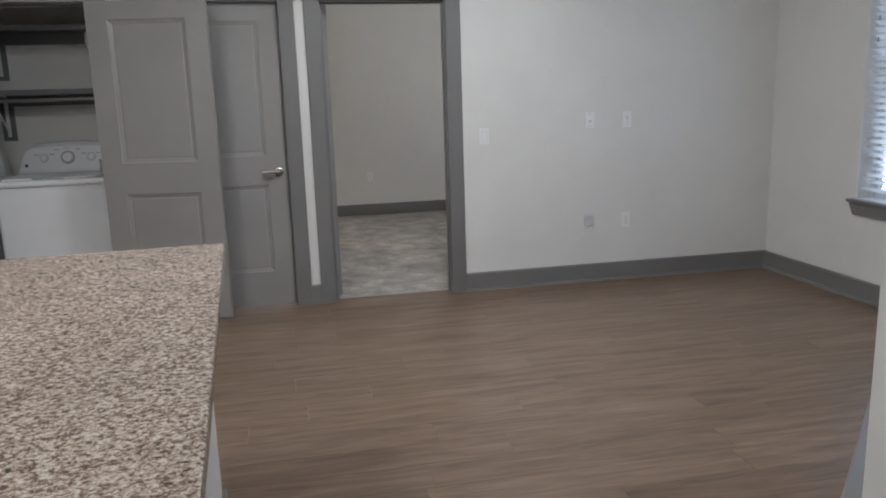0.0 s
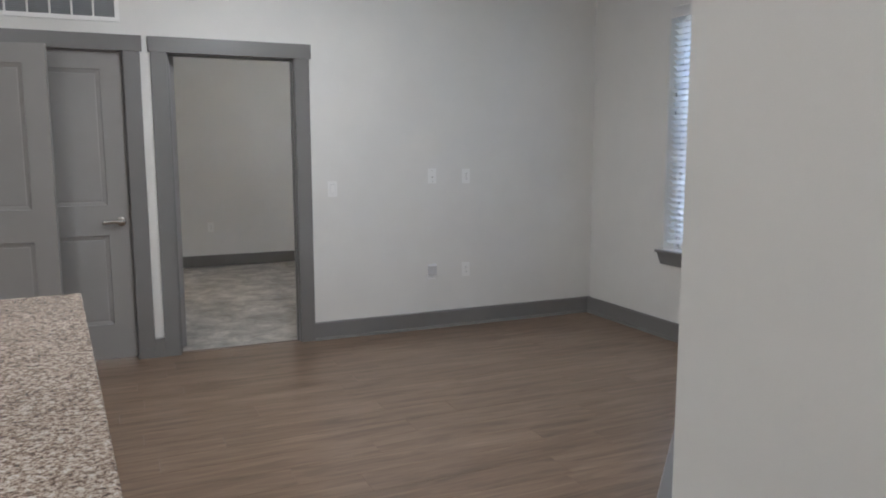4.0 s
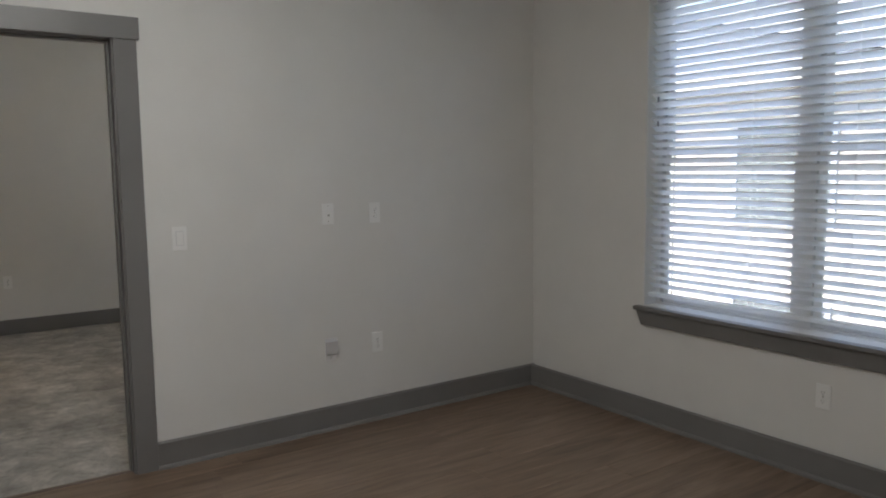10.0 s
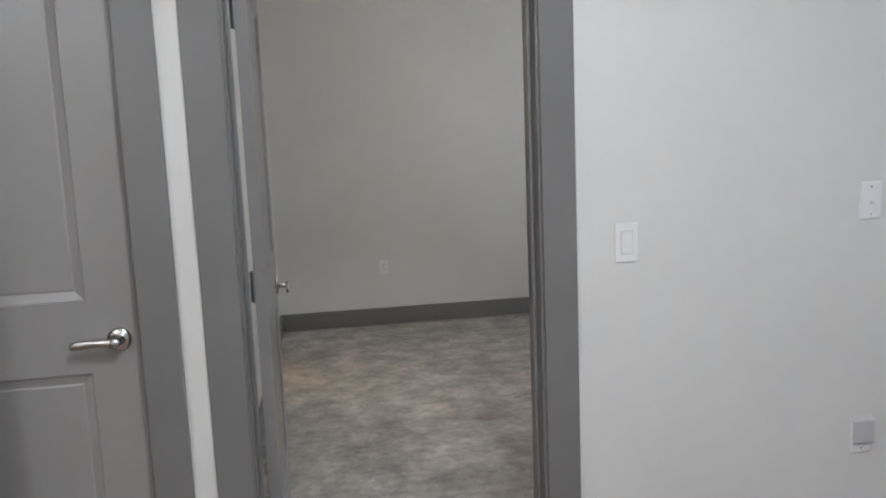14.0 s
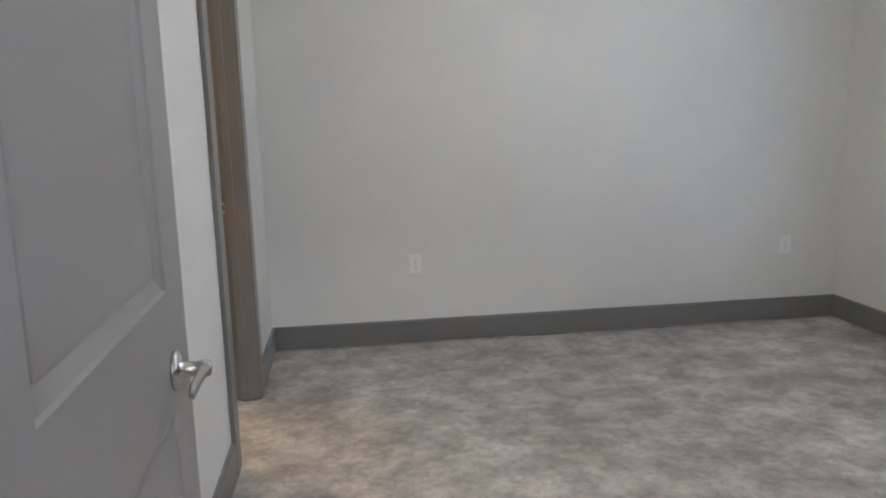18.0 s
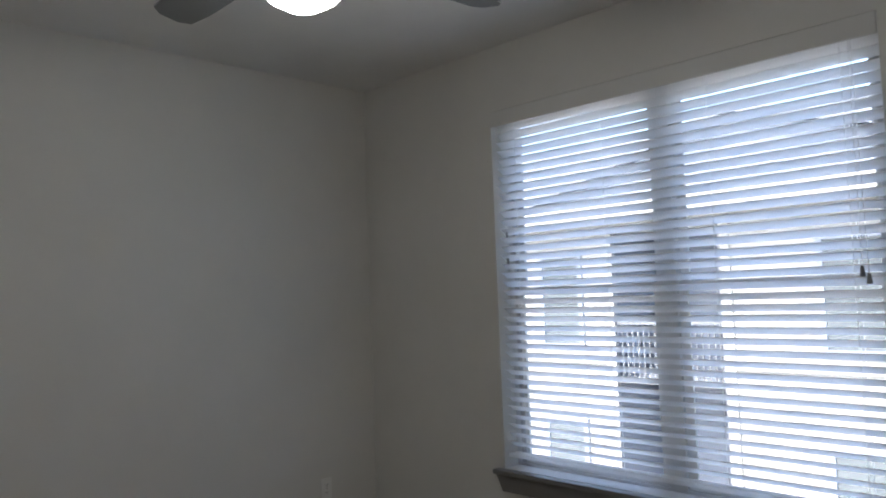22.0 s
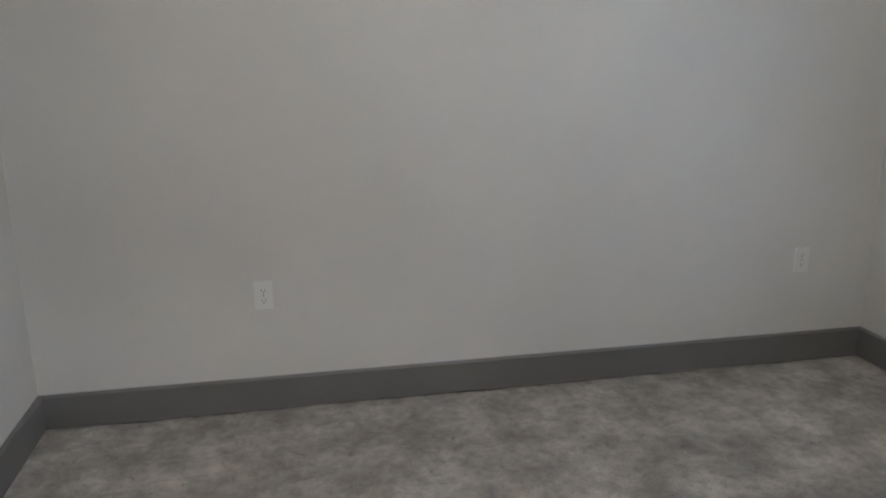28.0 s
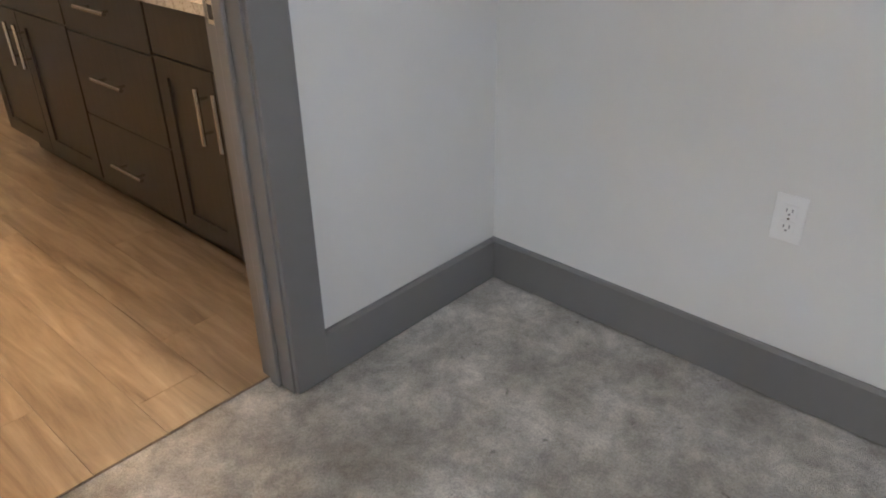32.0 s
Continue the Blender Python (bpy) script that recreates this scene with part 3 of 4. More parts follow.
def hinge(parent, x, y, z):
    bm = bmesh.new()
    rod(bm, (x, y, z - 0.045), (x, y, z + 0.045), 0.0065, 12)
    box(bm, x - 0.001, x + 0.03, y - 0.0015, y + 0.0015, z - 0.044, z + 0.044)
    box(bm, x - 0.028, x + 0.001, y - 0.006, y - 0.003, z - 0.044, z + 0.044)
    part("hinge", bm, TRIM, parent, "painted steel hinge")


def door_leaf(name, w, m, label, levers, hinge_side=1, t=0.035, backset=0.055, lever_z=0.925):
    th = thing(name, m, label, "door")
    leaf = part("leaf", leaf_mesh(w), DOOR, th)
    for side, toward in levers:
        lever_set(leaf, w - backset, lever_z, side * t / 2, toward, side)
    for z in (0.25, 1.02, 1.8):
        hinge(th, -0.004, hinge_side * (t / 2 + 0.004), z)
    return th


# closet door: hinges to the left, lever near its right edge; its face stands back in the frame
door_leaf("closet_door", 0.805, pose(-4.464, 0.052, 0.012), "closed grey two-panel closet door with nickel lever", [(-1, -1)], -1)
part("latch_plate", boxed(-3.6565, -3.654, 0.036, 0.064, 0.905, 0.965), NICKEL, bpy.data.objects["closet_door"]).matrix_parent_inverse = Matrix.Translation((4.464, -0.052, -0.012))
# laundry pair: right leaf folded back against the wall, left leaf closed
door_leaf("laundry_door", 0.745, pose(-4.805, -0.045, 0.012, 0, 0, -12.5), "open grey two-panel laundry door folded back", [], 1)
door_leaf("laundry_door", 0.745, pose(-6.312, 0.052, 0.012), "closed grey two-panel laundry door with nickel lever", [(-1, -1)], -1)
# bedroom door, open against the side wall
door_leaf("bedroom_door", 0.82, pose(-3.346, 0.1706, 0.012, 0, 0, 91.5), "grey two-panel bedroom door standing open", [(-1, -1), (1, -1)], 1, backset=0.125, lever_z=0.9)

structure("threshold", extruded([(0.04, -0.003), (0.042, 0.003), (0.052, 0.005), (0.06, 0.001), (0.06, -0.003)], -3.378, -2.545), POST, "dark frayed carpet edge strip in the doorway", "threshold")
# strike plate in the bathroom's far jamb
strike = part("strike_plate", boxed(3.1838, 3.1858, 0.09, 0.114, 0.905, 0.955), NICKEL, bpy.data.objects["door_frame_bathroom"], "metal strike plate")
part("latch_hole", boxed(3.1832, 3.1837, 0.094, 0.11, 0.915, 0.945), DARK, strike)
strike2 = part("strike_plate", boxed(-2.5475, -2.5453, 0.084, 0.112, 0.93, 0.99), NICKEL, bpy.data.objects["door_frame_bedroom"], "metal strike plate")
part("latch_hole", boxed(-2.548, -2.5476, 0.09, 0.106, 0.945, 0.975), DARK, strike2)


# ---- windows and blinds ----
def window(name, w, z0, z1, m, label, units=2, sash_shade=None, s=0.034, f=0.03):
    """Local x across, y outwards, z up; opening from x 0..w. Vinyl frame near the outer face, double-hung sashes, grey stool and apron inside."""
    th = thing(name, m, label, "window", kind="structure")
    y0, y1 = 0.10, 0.165
    zb = z0 + 0.018
    part("window_frame", boxed(0, f, y0, y1, zb, z1), VINYL, th)
    part("window_frame", boxed(w - f, w, y0, y1, zb, z1), VINYL, th)
    part("window_frame", boxed(f, w - f, y0, y1, z1 - f, z1), VINYL, th)
    part("window_frame", boxed(f, w - f, y0, y1, zb, zb + 0.014), VINYL, th)
    edges = [f, w - f]
    if units == 2:
        part("mullion", boxed(w / 2 - 0.035, w / 2 + 0.035, y0 - 0.004, y1, zb + 0.014, z1 - f), VINYL, th)
        edges = [f, w / 2 - 0.035, w / 2 + 0.035, w - f]
    zm = 0.5 * (zb + 0.014 + z1 - f) - 0.015
    # liner tone stands for the shadowed jamb track
    for x in (f, w - f - 0.016):
        part("jamb_liner", boxed(x, x + 0.016, y0 - 0.003, y0 + 0.011, zb + 0.016, z1 - f - 0.001), POST if sash_shade else BEZEL, th, "jamb liner")
    for a, b in zip(edges[::2], edges[1::2]):
        for lo, hi, ys in ((zb + 0.016, zm + 0.02, y0 + 0.012), (zm - 0.02, z1 - f - 0.002, y0 + 0.036)):
            bm = bmesh.new()
            box(bm, a + 0.002, a + s, ys, ys + 0.022, lo, hi)
            box(bm, b - s, b - 0.002, ys, ys + 0.022, lo, hi)
            box(bm, a + s, b - s, ys, ys + 0.022, lo, lo + 0.031)
            box(bm, a + s, b - s, ys, ys + 0.022, hi - 0.031, hi)
            sash = part("sash", bm, sash_shade or VINYL, th)
            bead = bmesh.new()
            box(bead, a + s, a + s + 0.009, ys - 0.003, ys + 0.008, lo + 0.031, hi - 0.031)
            box(bead, b - s - 0.009, b - s, ys - 0.003, ys + 0.008, lo + 0.031, hi - 0.031)
            part("glazing_bead", bead, VINYL, sash, "white glazing bead")
            pane = part("pane", boxed(a + s, b - s, ys + 0.009, ys + 0.013, lo + 0.031, hi - 0.031), GLASS, sash)
            pane.visible_shadow = False
    # stool reaches into the room past both jambs, apron below with sloped ends
    bm = bmesh.new()
    part("inner_sill", boxed(0.001, w - 0.001, -0.0015, y0 + 0.01, z0 + 0.0005, z0 + 0.019), PANELWHITE, th, "white inner sill")
    box(bm, -0.04, w + 0.04, -0.05, -0.002, z0 - 0.004, z0 + 0.018, 0.004)
    part("window_stool", bm, TRIM, th, "grey painted stool")
    bm = bmesh.new()
    pts = [(-0.036, z0 - 0.004), (w + 0.036, z0 - 0.004), (w + 0.004, z0 - 0.088), (-0.004, z0 - 0.088)]
    fr = [bm.verts.new((x, -0.03 if i < 2 else -0.02, z)) for i, (x, z) in enumerate(pts)]
    bk = [bm.verts.new((x, -0.001, z)) for x, z in pts]
    bm.faces.new(fr)
    bm.faces.new(bk[::-1])
    for i in range(4):
        bm.faces.new((fr[i], fr[(i + 1) % 4], bk[(i + 1) % 4], bk[i]))
    bmesh.ops.recalc_face_normals(bm, faces=bm.faces)
    part("apron", bm, TRIM, th, "grey painted apron")
    return th


def slat_mesh(w):
    """A gently crowned two-inch slat, 3 mm thick."""
    prof = [(-0.025, 0.0), (-0.0125, 0.0022), (0, 0.003), (0.0125, 0.0022), (0.025, 0.0), (0.0245, -0.0026), (0.0125, -0.0008), (0, 0.0), (-0.0125, -0.0008), (-0.0245, -0.0026)]
    return mesh_of(extruded(prof, 0, w), BLIND, "slat")


def blind(w, z0, z1, m, label, tilt=15.0, wand_x=None, seed=1, wy=-0.017, drop=0.86, tassel=GREYPLASTIC):
    th = thing("window_blind", m, label, "blind")
    yb = 0.048
    g = 0.007
    part("headrail", boxed(g, w - g, yb - 0.027, yb + 0.027, z1 - 0.045, z1 - 0.002), BLIND, th)
    part("valance", boxed(0.003, w - 0.003, -0.006, 0.006, z1 - 0.08, z1 - 0.003, 0.003), PANELWHITE, th, "white valance board")
    rnd = random.Random(seed)
    me = slat_mesh(w - 2 * g)
    top, low, pitch = z1 - 0.082, z0 + 0.088, 0.0433
    z, first = top, True
    while z > low:
        s = new("slat", me)
        s.parent = th
        s.matrix_basis = pose(g, yb, z, -tilt + rnd.uniform(-1.6, 1.6), rnd.uniform(-0.12, 0.12), 0)
        z -= pitch
    part("bottom_rail", boxed(g, w - g, yb - 0.025, yb + 0.025, z0 + 0.052, z0 + 0.074, 0.004), BLIND, th)
    n = 4 if w > 1.2 else 2
    for i in range(n):
        x = 0.13 + (w - 0.26) * i / (n - 1)
        bm = bmesh.new()
        for y in (yb - 0.027, yb + 0.027):
            rod(bm, (x, y, z0 + 0.06), (x, y, z1 - 0.045), 0.0011, 6)
        part("ladder_cord", bm, BLIND, th)
    for zc in (z1 - 0.62, z1 - 0.75):
        part("cord_clip", boxed(0.055, 0.064, yb - 0.034, yb - 0.026, zc - 0.014, zc + 0.014, 0.002), tassel, th)
    if wand_x is not None:
        bm = bmesh.new()
        rod(bm, (wand_x, wy, z1 - 0.08), (wand_x - 0.004, wy, z1 - drop), 0.0014, 8)
        rod(bm, (wand_x + 0.008, wy, z1 - 0.08), (wand_x + 0.016, wy, z1 - drop - 0.025), 0.0014, 8)
        part("pull_cord", bm, BLIND, th)
        for dx, dz in ((-0.004, 0.0), (0.016, 0.025)):
            bm = bmesh.new()
            rod(bm, (wand_x + dx, wy, z1 - drop - dz + 0.004), (wand_x + dx, wy, z1 - drop - dz - 0.032), 0.005, 10, 0.0095)
            part("tassel", bm, tassel, th, "small plastic cord tassel")
    return th


EAST = lambda y: pose(0, y, 0, 0, 0, -90)
window("window_1", 1.745, WSILL, WTOP, EAST(-0.925), "white vinyl twin double-hung window with grey stool")
blind(1.745, WSILL + 0.018, WTOP, EAST(-0.925), "white faux-wood blind lowered over the living room window", 34, 1.65, 1)
window("window_2", 1.745, WSILL, WTOP, EAST(2.98), "white vinyl twin double-hung bedroom window with grey stool")
blind(1.745, WSILL + 0.018, WTOP, EAST(2.98), "white faux-wood blind lowered over the bedroom window", 34, 1.655, 2)
SLANT = along(A, B) @ pose(0.226, 0, 0)
window("window_3", 0.859, WSILL, WTOP, SLANT, "narrow white vinyl window in the slanted wall", 1, SCREEN, 0.062, 0.044)
blind(0.859, WSILL + 0.018, WTOP, SLANT, "white faux-wood blind lowered over the narrow window", 24, 0.803, 3, 0.013, 0.93, PLATE)


# ---- plates on the walls ----
def plate(kind, m, label):
    """Local x across, y out of the wall to the room, z up, centred."""
    th = thing(kind, m, label, "outlet" if kind != "light_switch" else "switch")
    w, h = 0.07, 0.1145
    part("plate", boxed(-w / 2, w / 2, 0, 0.006, -h / 2, h / 2, 0.0022), PLATE, th)
    if kind == "light_switch":
        part("bezel", boxed(-0.0185, 0.0185, 0.0045, 0.0064, -0.035, 0.035), BEZEL, th)
        part("rocker", boxed(-0.0165, 0.0165, 0.006, 0.0095, -0.033, 0.033, 0.0012), PLATE, th)
    elif kind == "power_outlet":
        for z in (0.0195, -0.0195):
            bm = bmesh.new()
            box(bm, -0.0165, 0.0165, 0.006, 0.0082, z - 0.0145, z + 0.0145, 0.001)
            face = part("socket", bm, PLATE, th)
            bm = bmesh.new()
            box(bm, -0.0075, -0.0052, 0.0082, 0.0086, z - 0.003, z + 0.006)
            box(bm, 0.0052, 0.0075, 0.0082, 0.0086, z - 0.003, z + 0.005)
            rod(bm, (0, 0.0081, z - 0.0085), (0, 0.0086, z - 0.0085), 0.0026, 8)
            part("slots", bm, SLOT, face)
        part("screw", rodded((0, 0.006, 0), (0, 0.0075, 0), 0.003, 10), NICKEL, th)
    else:
        part("jack", rodded((0, 0.006, -0.008), (0, 0.014, -0.008), 0.005, 12), NICKEL, th)
        for z in (0.042, -0.042):
            part("screw", rodded((0, 0.006, z), (0, 0.0072, z), 0.003, 10), NICKEL, th)
    return th


NORTHFACE = lambda x, z, y=0.0: pose(x, y, z, 0, 0, 180)
plate("light_switch", NORTHFACE(-2.283, 1.118), "white rocker light switch on the wall")
plate("cable_jack", NORTHFACE(-1.49, 1.201), "white cable jack plate high on the wall")
plate("power_outlet", NORTHFACE(-1.2, 1.196), "white power outlet high on the wall")
jack = plate("cable_jack", NORTHFACE(-1.496, 0.449), "white cable jack plate low on the wall under a grey film")
part("film", extruded([(0.0162, -0.022), (0.0175, -0.02), (0.0175, 0.05), (0.0072, 0.066), (0.0062, 0.065), (0.0162, 0.049)], -0.037, 0.037), BEZEL, jack, "crumpled grey protective film")
plate("power_outlet", NORTHFACE(-1.2, 0.453), "white power outlet low on the wall")
plate("power_outlet", NORTHFACE(-2.681, 0.473, YB), "white power outlet on the bedroom wall")
plate("power_outlet", NORTHFACE(-0.353, 0.477, YB), "white power outlet near the bedroom corner")
plate("power_outlet", pose(0, 1.08, 0.486, 0, 0, 90), "white power outlet beside the bedroom window")
plate("power_outlet", pose(0, -1.96, 0.386, 0, 0, 90), "white power outlet under the living room window")


def return_grille(m, label, w=0.79, h=0.33):
    th = thing("air_grille", m, label, "vent")
    part("backing", boxed(0.02, w - 0.02, -0.003, -0.001, 0.02, h - 0.02), DARK, th)
    bm = bmesh.new()
    for a in ((0, w, 0, 0.028), (0, w, h - 0.028, h), (0, 0.028, 0.028, h - 0.028), (w - 0.028, w, 0.028, h - 0.028)):
        box(bm, a[0], a[1], -0.012, -0.0005, a[2], a[3])
    part("frame", bm, PLATE, th)
    for i in range(1, 6):
        x = 0.028 + (w - 0.056) * i / 6
        part("divider", boxed(x - 0.006, x + 0.006, -0.0115, -0.003, 0.028, h - 0.028), PLATE, th)
    n = 22
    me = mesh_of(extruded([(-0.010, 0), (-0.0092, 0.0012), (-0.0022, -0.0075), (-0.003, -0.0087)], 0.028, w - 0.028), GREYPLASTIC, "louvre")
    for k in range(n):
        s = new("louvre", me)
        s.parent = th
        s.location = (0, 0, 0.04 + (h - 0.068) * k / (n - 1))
    return th


return_grille(pose(-4.445, 0, 2.215), "white steel return air grille with grey louvres above the closet door")


# ---- laundry closet ----
def washer(m, label):
    th = thing("washing_machine", m, label, "washer")
    w, d, h = 0.69, 0.66, 0.94
    part("cabinet", boxed(0, w, 0.03, d, 0.02, h - 0.03, 0.02), APPLIANCE, th)
    part("top", boxed(-0.004, w + 0.004, 0.005, d + 0.004, h - 0.045, h, 0.018), APPLIANCE, th)
    lid = part("lid", boxed(0.055, w - 0.055, 0.012, 0.47, h + 0.0005, h + 0.014, 0.006), APPLIANCE, th)
    part("lid_grip", boxed(w / 2 - 0.1, w / 2 + 0.1, 0.004, 0.03, h + 0.003, h + 0.019, 0.005), GREYPLASTIC, lid, "grey lid grip")
    prof = [(0.5, h - 0.002), (0.535, h + 0.03), (0.575, h + 0.19), (0.6, h + 0.215), (d, h + 0.22), (d, h - 0.002)]
    bm = bmesh.new()
    rings = []
    for k in range(25):
        u = k / 12 - 1
        rise = 1.02 - 0.1 * u * u - 0.3 * abs(u) ** 14
        rings.append([bm.verts.new((w / 2 + u * (w / 2 - 0.03 + 0.025 * (h + 0.22 - z) / 0.22), y, h + (z - h) * rise)) for y, z in prof])
    for r0, r1 in zip(rings, rings[1:]):
        for i in range(len(prof)):
            bm.faces.new((r0[i], r1[i], r1[(i + 1) % len(prof)], r0[(i + 1) % len(prof)]))
    bm.faces.new(rings[0])
    bm.faces.new(rings[-1][::-1])
    bmesh.ops.recalc_face_normals(bm, faces=bm.faces)
    con = part("control_panel", bm, APPLIANCE, th)

    def on_panel(x, s):
        return Vector((x, 0.535 + 0.04 * s, h + 0.03 + 0.16 * s))

    nrm = Vector((0, -0.16, 0.04)).normalized()
    for x, r, ll in ((0.34, 0.038, 0.026), (0.18, 0.022, 0.018), (0.5, 0.022, 0.018)):
        p = on_panel(x, 0.5)
        bm = bmesh.new()
        rod(bm, p + nrm * 0.003, p + nrm * ll, r, 28, r * 0.82)
        box(bm, x - 0.004, x + 0.004, p.y - ll - 0.004, p.y - ll + 0.008, p.z - r * 0.7, p.z + r * 0.9, 0.001)
        dial = part("dial", bm, PLATE, con, "round white dial")
        part("dial_ring", rodded(p, p + nrm * 0.004, r + 0.01, 28), GREYPLASTIC if r > 0.03 else BEZEL, dial, "grey ring")
    bm = bmesh.new()
    for x, s in ((0.13, 0.66), (0.23, 0.66), (0.45, 0.66), (0.55, 0.66), (0.27, 0.86), (0.41, 0.86), (0.33, 0.92)):
        p = on_panel(x, s) + nrm * 0.0006
        box(bm, p.x - 0.018, p.x + 0.018, p.y - 0.0006, p.y + 0.0004, p.z - 0.003, p.z + 0.003)
    part("marking", bm, GREYPLASTIC, con)
    part("badge", rodded(on_panel(0.06, 0.2), on_panel(0.06, 0.2) + nrm * 0.002, 0.012, 16), DARK, con, "small round dark badge")
    for x in (0.06, w - 0.06):
        for y in (0.08, d - 0.06):
            part("foot", rodded((x, y, 0), (x, y, 0.022), 0.022, 12), DARK, th)
    return th


washer(pose(-5.56, 0.2, 0), "white top-load washing machine in the closet")
washer(pose(-6.33, 0.21, 0), "white dryer beside the washing machine")


def wall_shelf(z, label, rod_below=False):
    th = thing("wall_shelf", pose(-6.41, 0.98, z), label, "shelf")
    L = 1.78
    part("board", boxed(0, L, -0.36, -0.001, 0, 0.019, 0.002), SHELFGREY, th)
    part("cleat", boxed(0, L, -0.02, -0.001, -0.09, -0.0005), SHELFGREY, th)
    part("front_edge", boxed(0, L, -0.378, -0.3605, -0.018, 0.02, 0.002), SHELFGREY, th)
    for x in (0.76,):
        part("upright", boxed(x - 0.045, x + 0.045, -0.02, -0.001, -0.34, -0.091), SHELFGREY, th)
        bm = bmesh.new()
        rod(bm, (x, -0.022, -0.28), (x, -0.3, -0.02), 0.008, 8)
        box(bm, x - 0.012, x + 0.012, -0.026, -0.0205, -0.31, -0.005)
        box(bm, x - 0.012, x + 0.012, -0.3, -0.022, -0.014, -0.004)
        part("bracket", bm, PLATE, th, "white metal shelf bracket")
    if rod_below:
        part("hanging_rod", rodded((0.0, -0.3, -0.05), (L, -0.3, -0.05), 0.016, 14), DARKMETAL, th, "dark metal hanging rod")
    return th


wall_shelf(1.951, "upper grey painted closet shelf")
wall_shelf(1.515, "lower grey painted closet shelf with hanging rod", True)

# ---- kitchen peninsula ----
PEN = pose(-3.888, -2.495, 0, 0, 0, 3.3)
base = thing("kitchen_peninsula", PEN, "white panelled peninsula base", "peninsula")
part("body", boxed(-0.95, -0.07, -2.35, -0.3, 0, 0.878), PANELWHITE, base)
part("base_trim", boxed(-0.95, -0.055, -2.365, -0.285, 0, 0.135, 0.003), TRIM, base, "grey painted base trim")
top = thing("granite_worktop", PEN @ pose(0, 0, 0.88), "speckled tan and brown granite worktop", "worktop")
part("slab", boxed(-1.0, 0, -2.42, 0, 0, 0.038, 0.004), GRANITE, top)


# ---- bathroom ----
VY, V0, V1, VH = 3.4, -5.86, -3.7, 0.845


def bar_pull(parent, a, b, out):
    a, b, out = Vector(a), Vector(b), Vector(out)
    bm = bmesh.new()
    rod(bm, a + out * 0.032, b + out * 0.032, 0.0072, 12)
    for k in (0.2, 0.8):
        p = a.lerp(b, k)
        rod(bm, p, p + out * 0.032, 0.0045, 10)
    part("bar_handle", bm, NICKEL, parent, "brushed nickel bar handle")


def front(parent, x0, x1, z0, z1, name, shaker=True):
    """A door or drawer front on the vanity's face, looking to -y."""
    bm = bmesh.new()
    if not shaker:
        box(bm, x0, x1, -0.018, 0, z0, z1, 0.0015)
    else:
        rings = []
        for d, y in ((0, 0), (0, -0.017), (0.001, -0.018), (0.058, -0.018), (0.059, -0.01)):
            rings.append([bm.verts.new(p) for p in ((x0 + d, y, z0 + d), (x1 - d, y, z0 + d), (x1 - d, y, z1 - d), (x0 + d, y, z1 - d))])
        for p, q in zip(rings, rings[1:]):
            for i in range(4):
                bm.faces.new((p[i], p[(i + 1) % 4], q[(i + 1) % 4], q[i]))
        bm.faces.new(rings[0][::-1])
        bm.faces.new(rings[-1])
        bmesh.ops.recalc_face_normals(bm, faces=bm.faces)
    return part(name, bm, DARKWOOD, parent)


vanity = thing("bathroom_vanity", pose(0, VY + 0.018, 0), "dark-stained wooden vanity with shaker doors and drawers", "vanity")
BACK = YB - VY - 0.018
part("body", boxed(V0, V1 + 0.05, 0.0005, BACK - 0.001, 0.1, VH - 0.15), DARKWOOD, vanity)
part("rail", boxed(V0, V1 + 0.05, 0.0005, 0.018, VH - 0.1495, VH), DARKWOOD, vanity)
part("toe_kick", boxed(V0 + 0.01, V1 + 0.05, 0.075, BACK - 0.001, 0, 0.0995), DARKWOOD, vanity)
for a, b, kind in ((V0, -4.955, "doors"), (-4.955, -4.365, "drawers"), (-4.365, V1, "doors")):
    if kind == "drawers":
        for z0, z1, zh in ((0.12, 0.38, 0.235), (0.385, 0.675, 0.545), (0.68, 0.84, 0.78)):
            d = front(vanity, a + 0.006, b - 0.006, z0, z1, "drawer_front", False)
            bar_pull(d, ((a + b) / 2 - 0.105, -0.018, zh), ((a + b) / 2 + 0.105, -0.018, zh), (0, -1, 0))
    else:
        front(vanity, a + 0.006, b - 0.006, 0.69, 0.84, "false_front", False)
        mid = (a + b) / 2 - (0.012 if b > -4 else 0)
        for x0, x1, hx in ((a + 0.006, mid - 0.002, mid - 0.045), (mid + 0.002, b - 0.006, mid + 0.045)):
            d = front(vanity, x0, x1, 0.12, 0.685, "cabinet_door")
            bar_pull(d, (hx, -0.018, 0.475), (hx, -0.018, 0.642), (0, -1, 0))
vtop = thing("stone_countertop", pose(0, VY, VH), "cream veined stone vanity top with backsplash", "countertop")
VX0, VX1, Y0, Y1, CY = V0 - 0.015, XL - 0.126, -0.025, YB - VY - 0.001, 0.24
BASINS = (-5.34, -4.06)
edges = [VX0, BASINS[0] - 0.3, BASINS[0] + 0.3, BASINS[1] - 0.3, BASINS[1] + 0.3, VX1]
for x0, x1 in zip(edges[::2], edges[1::2]):
    part("slab", boxed(x0, x1, Y0, Y1, 0.0005, 0.03), MARBLE, vtop)


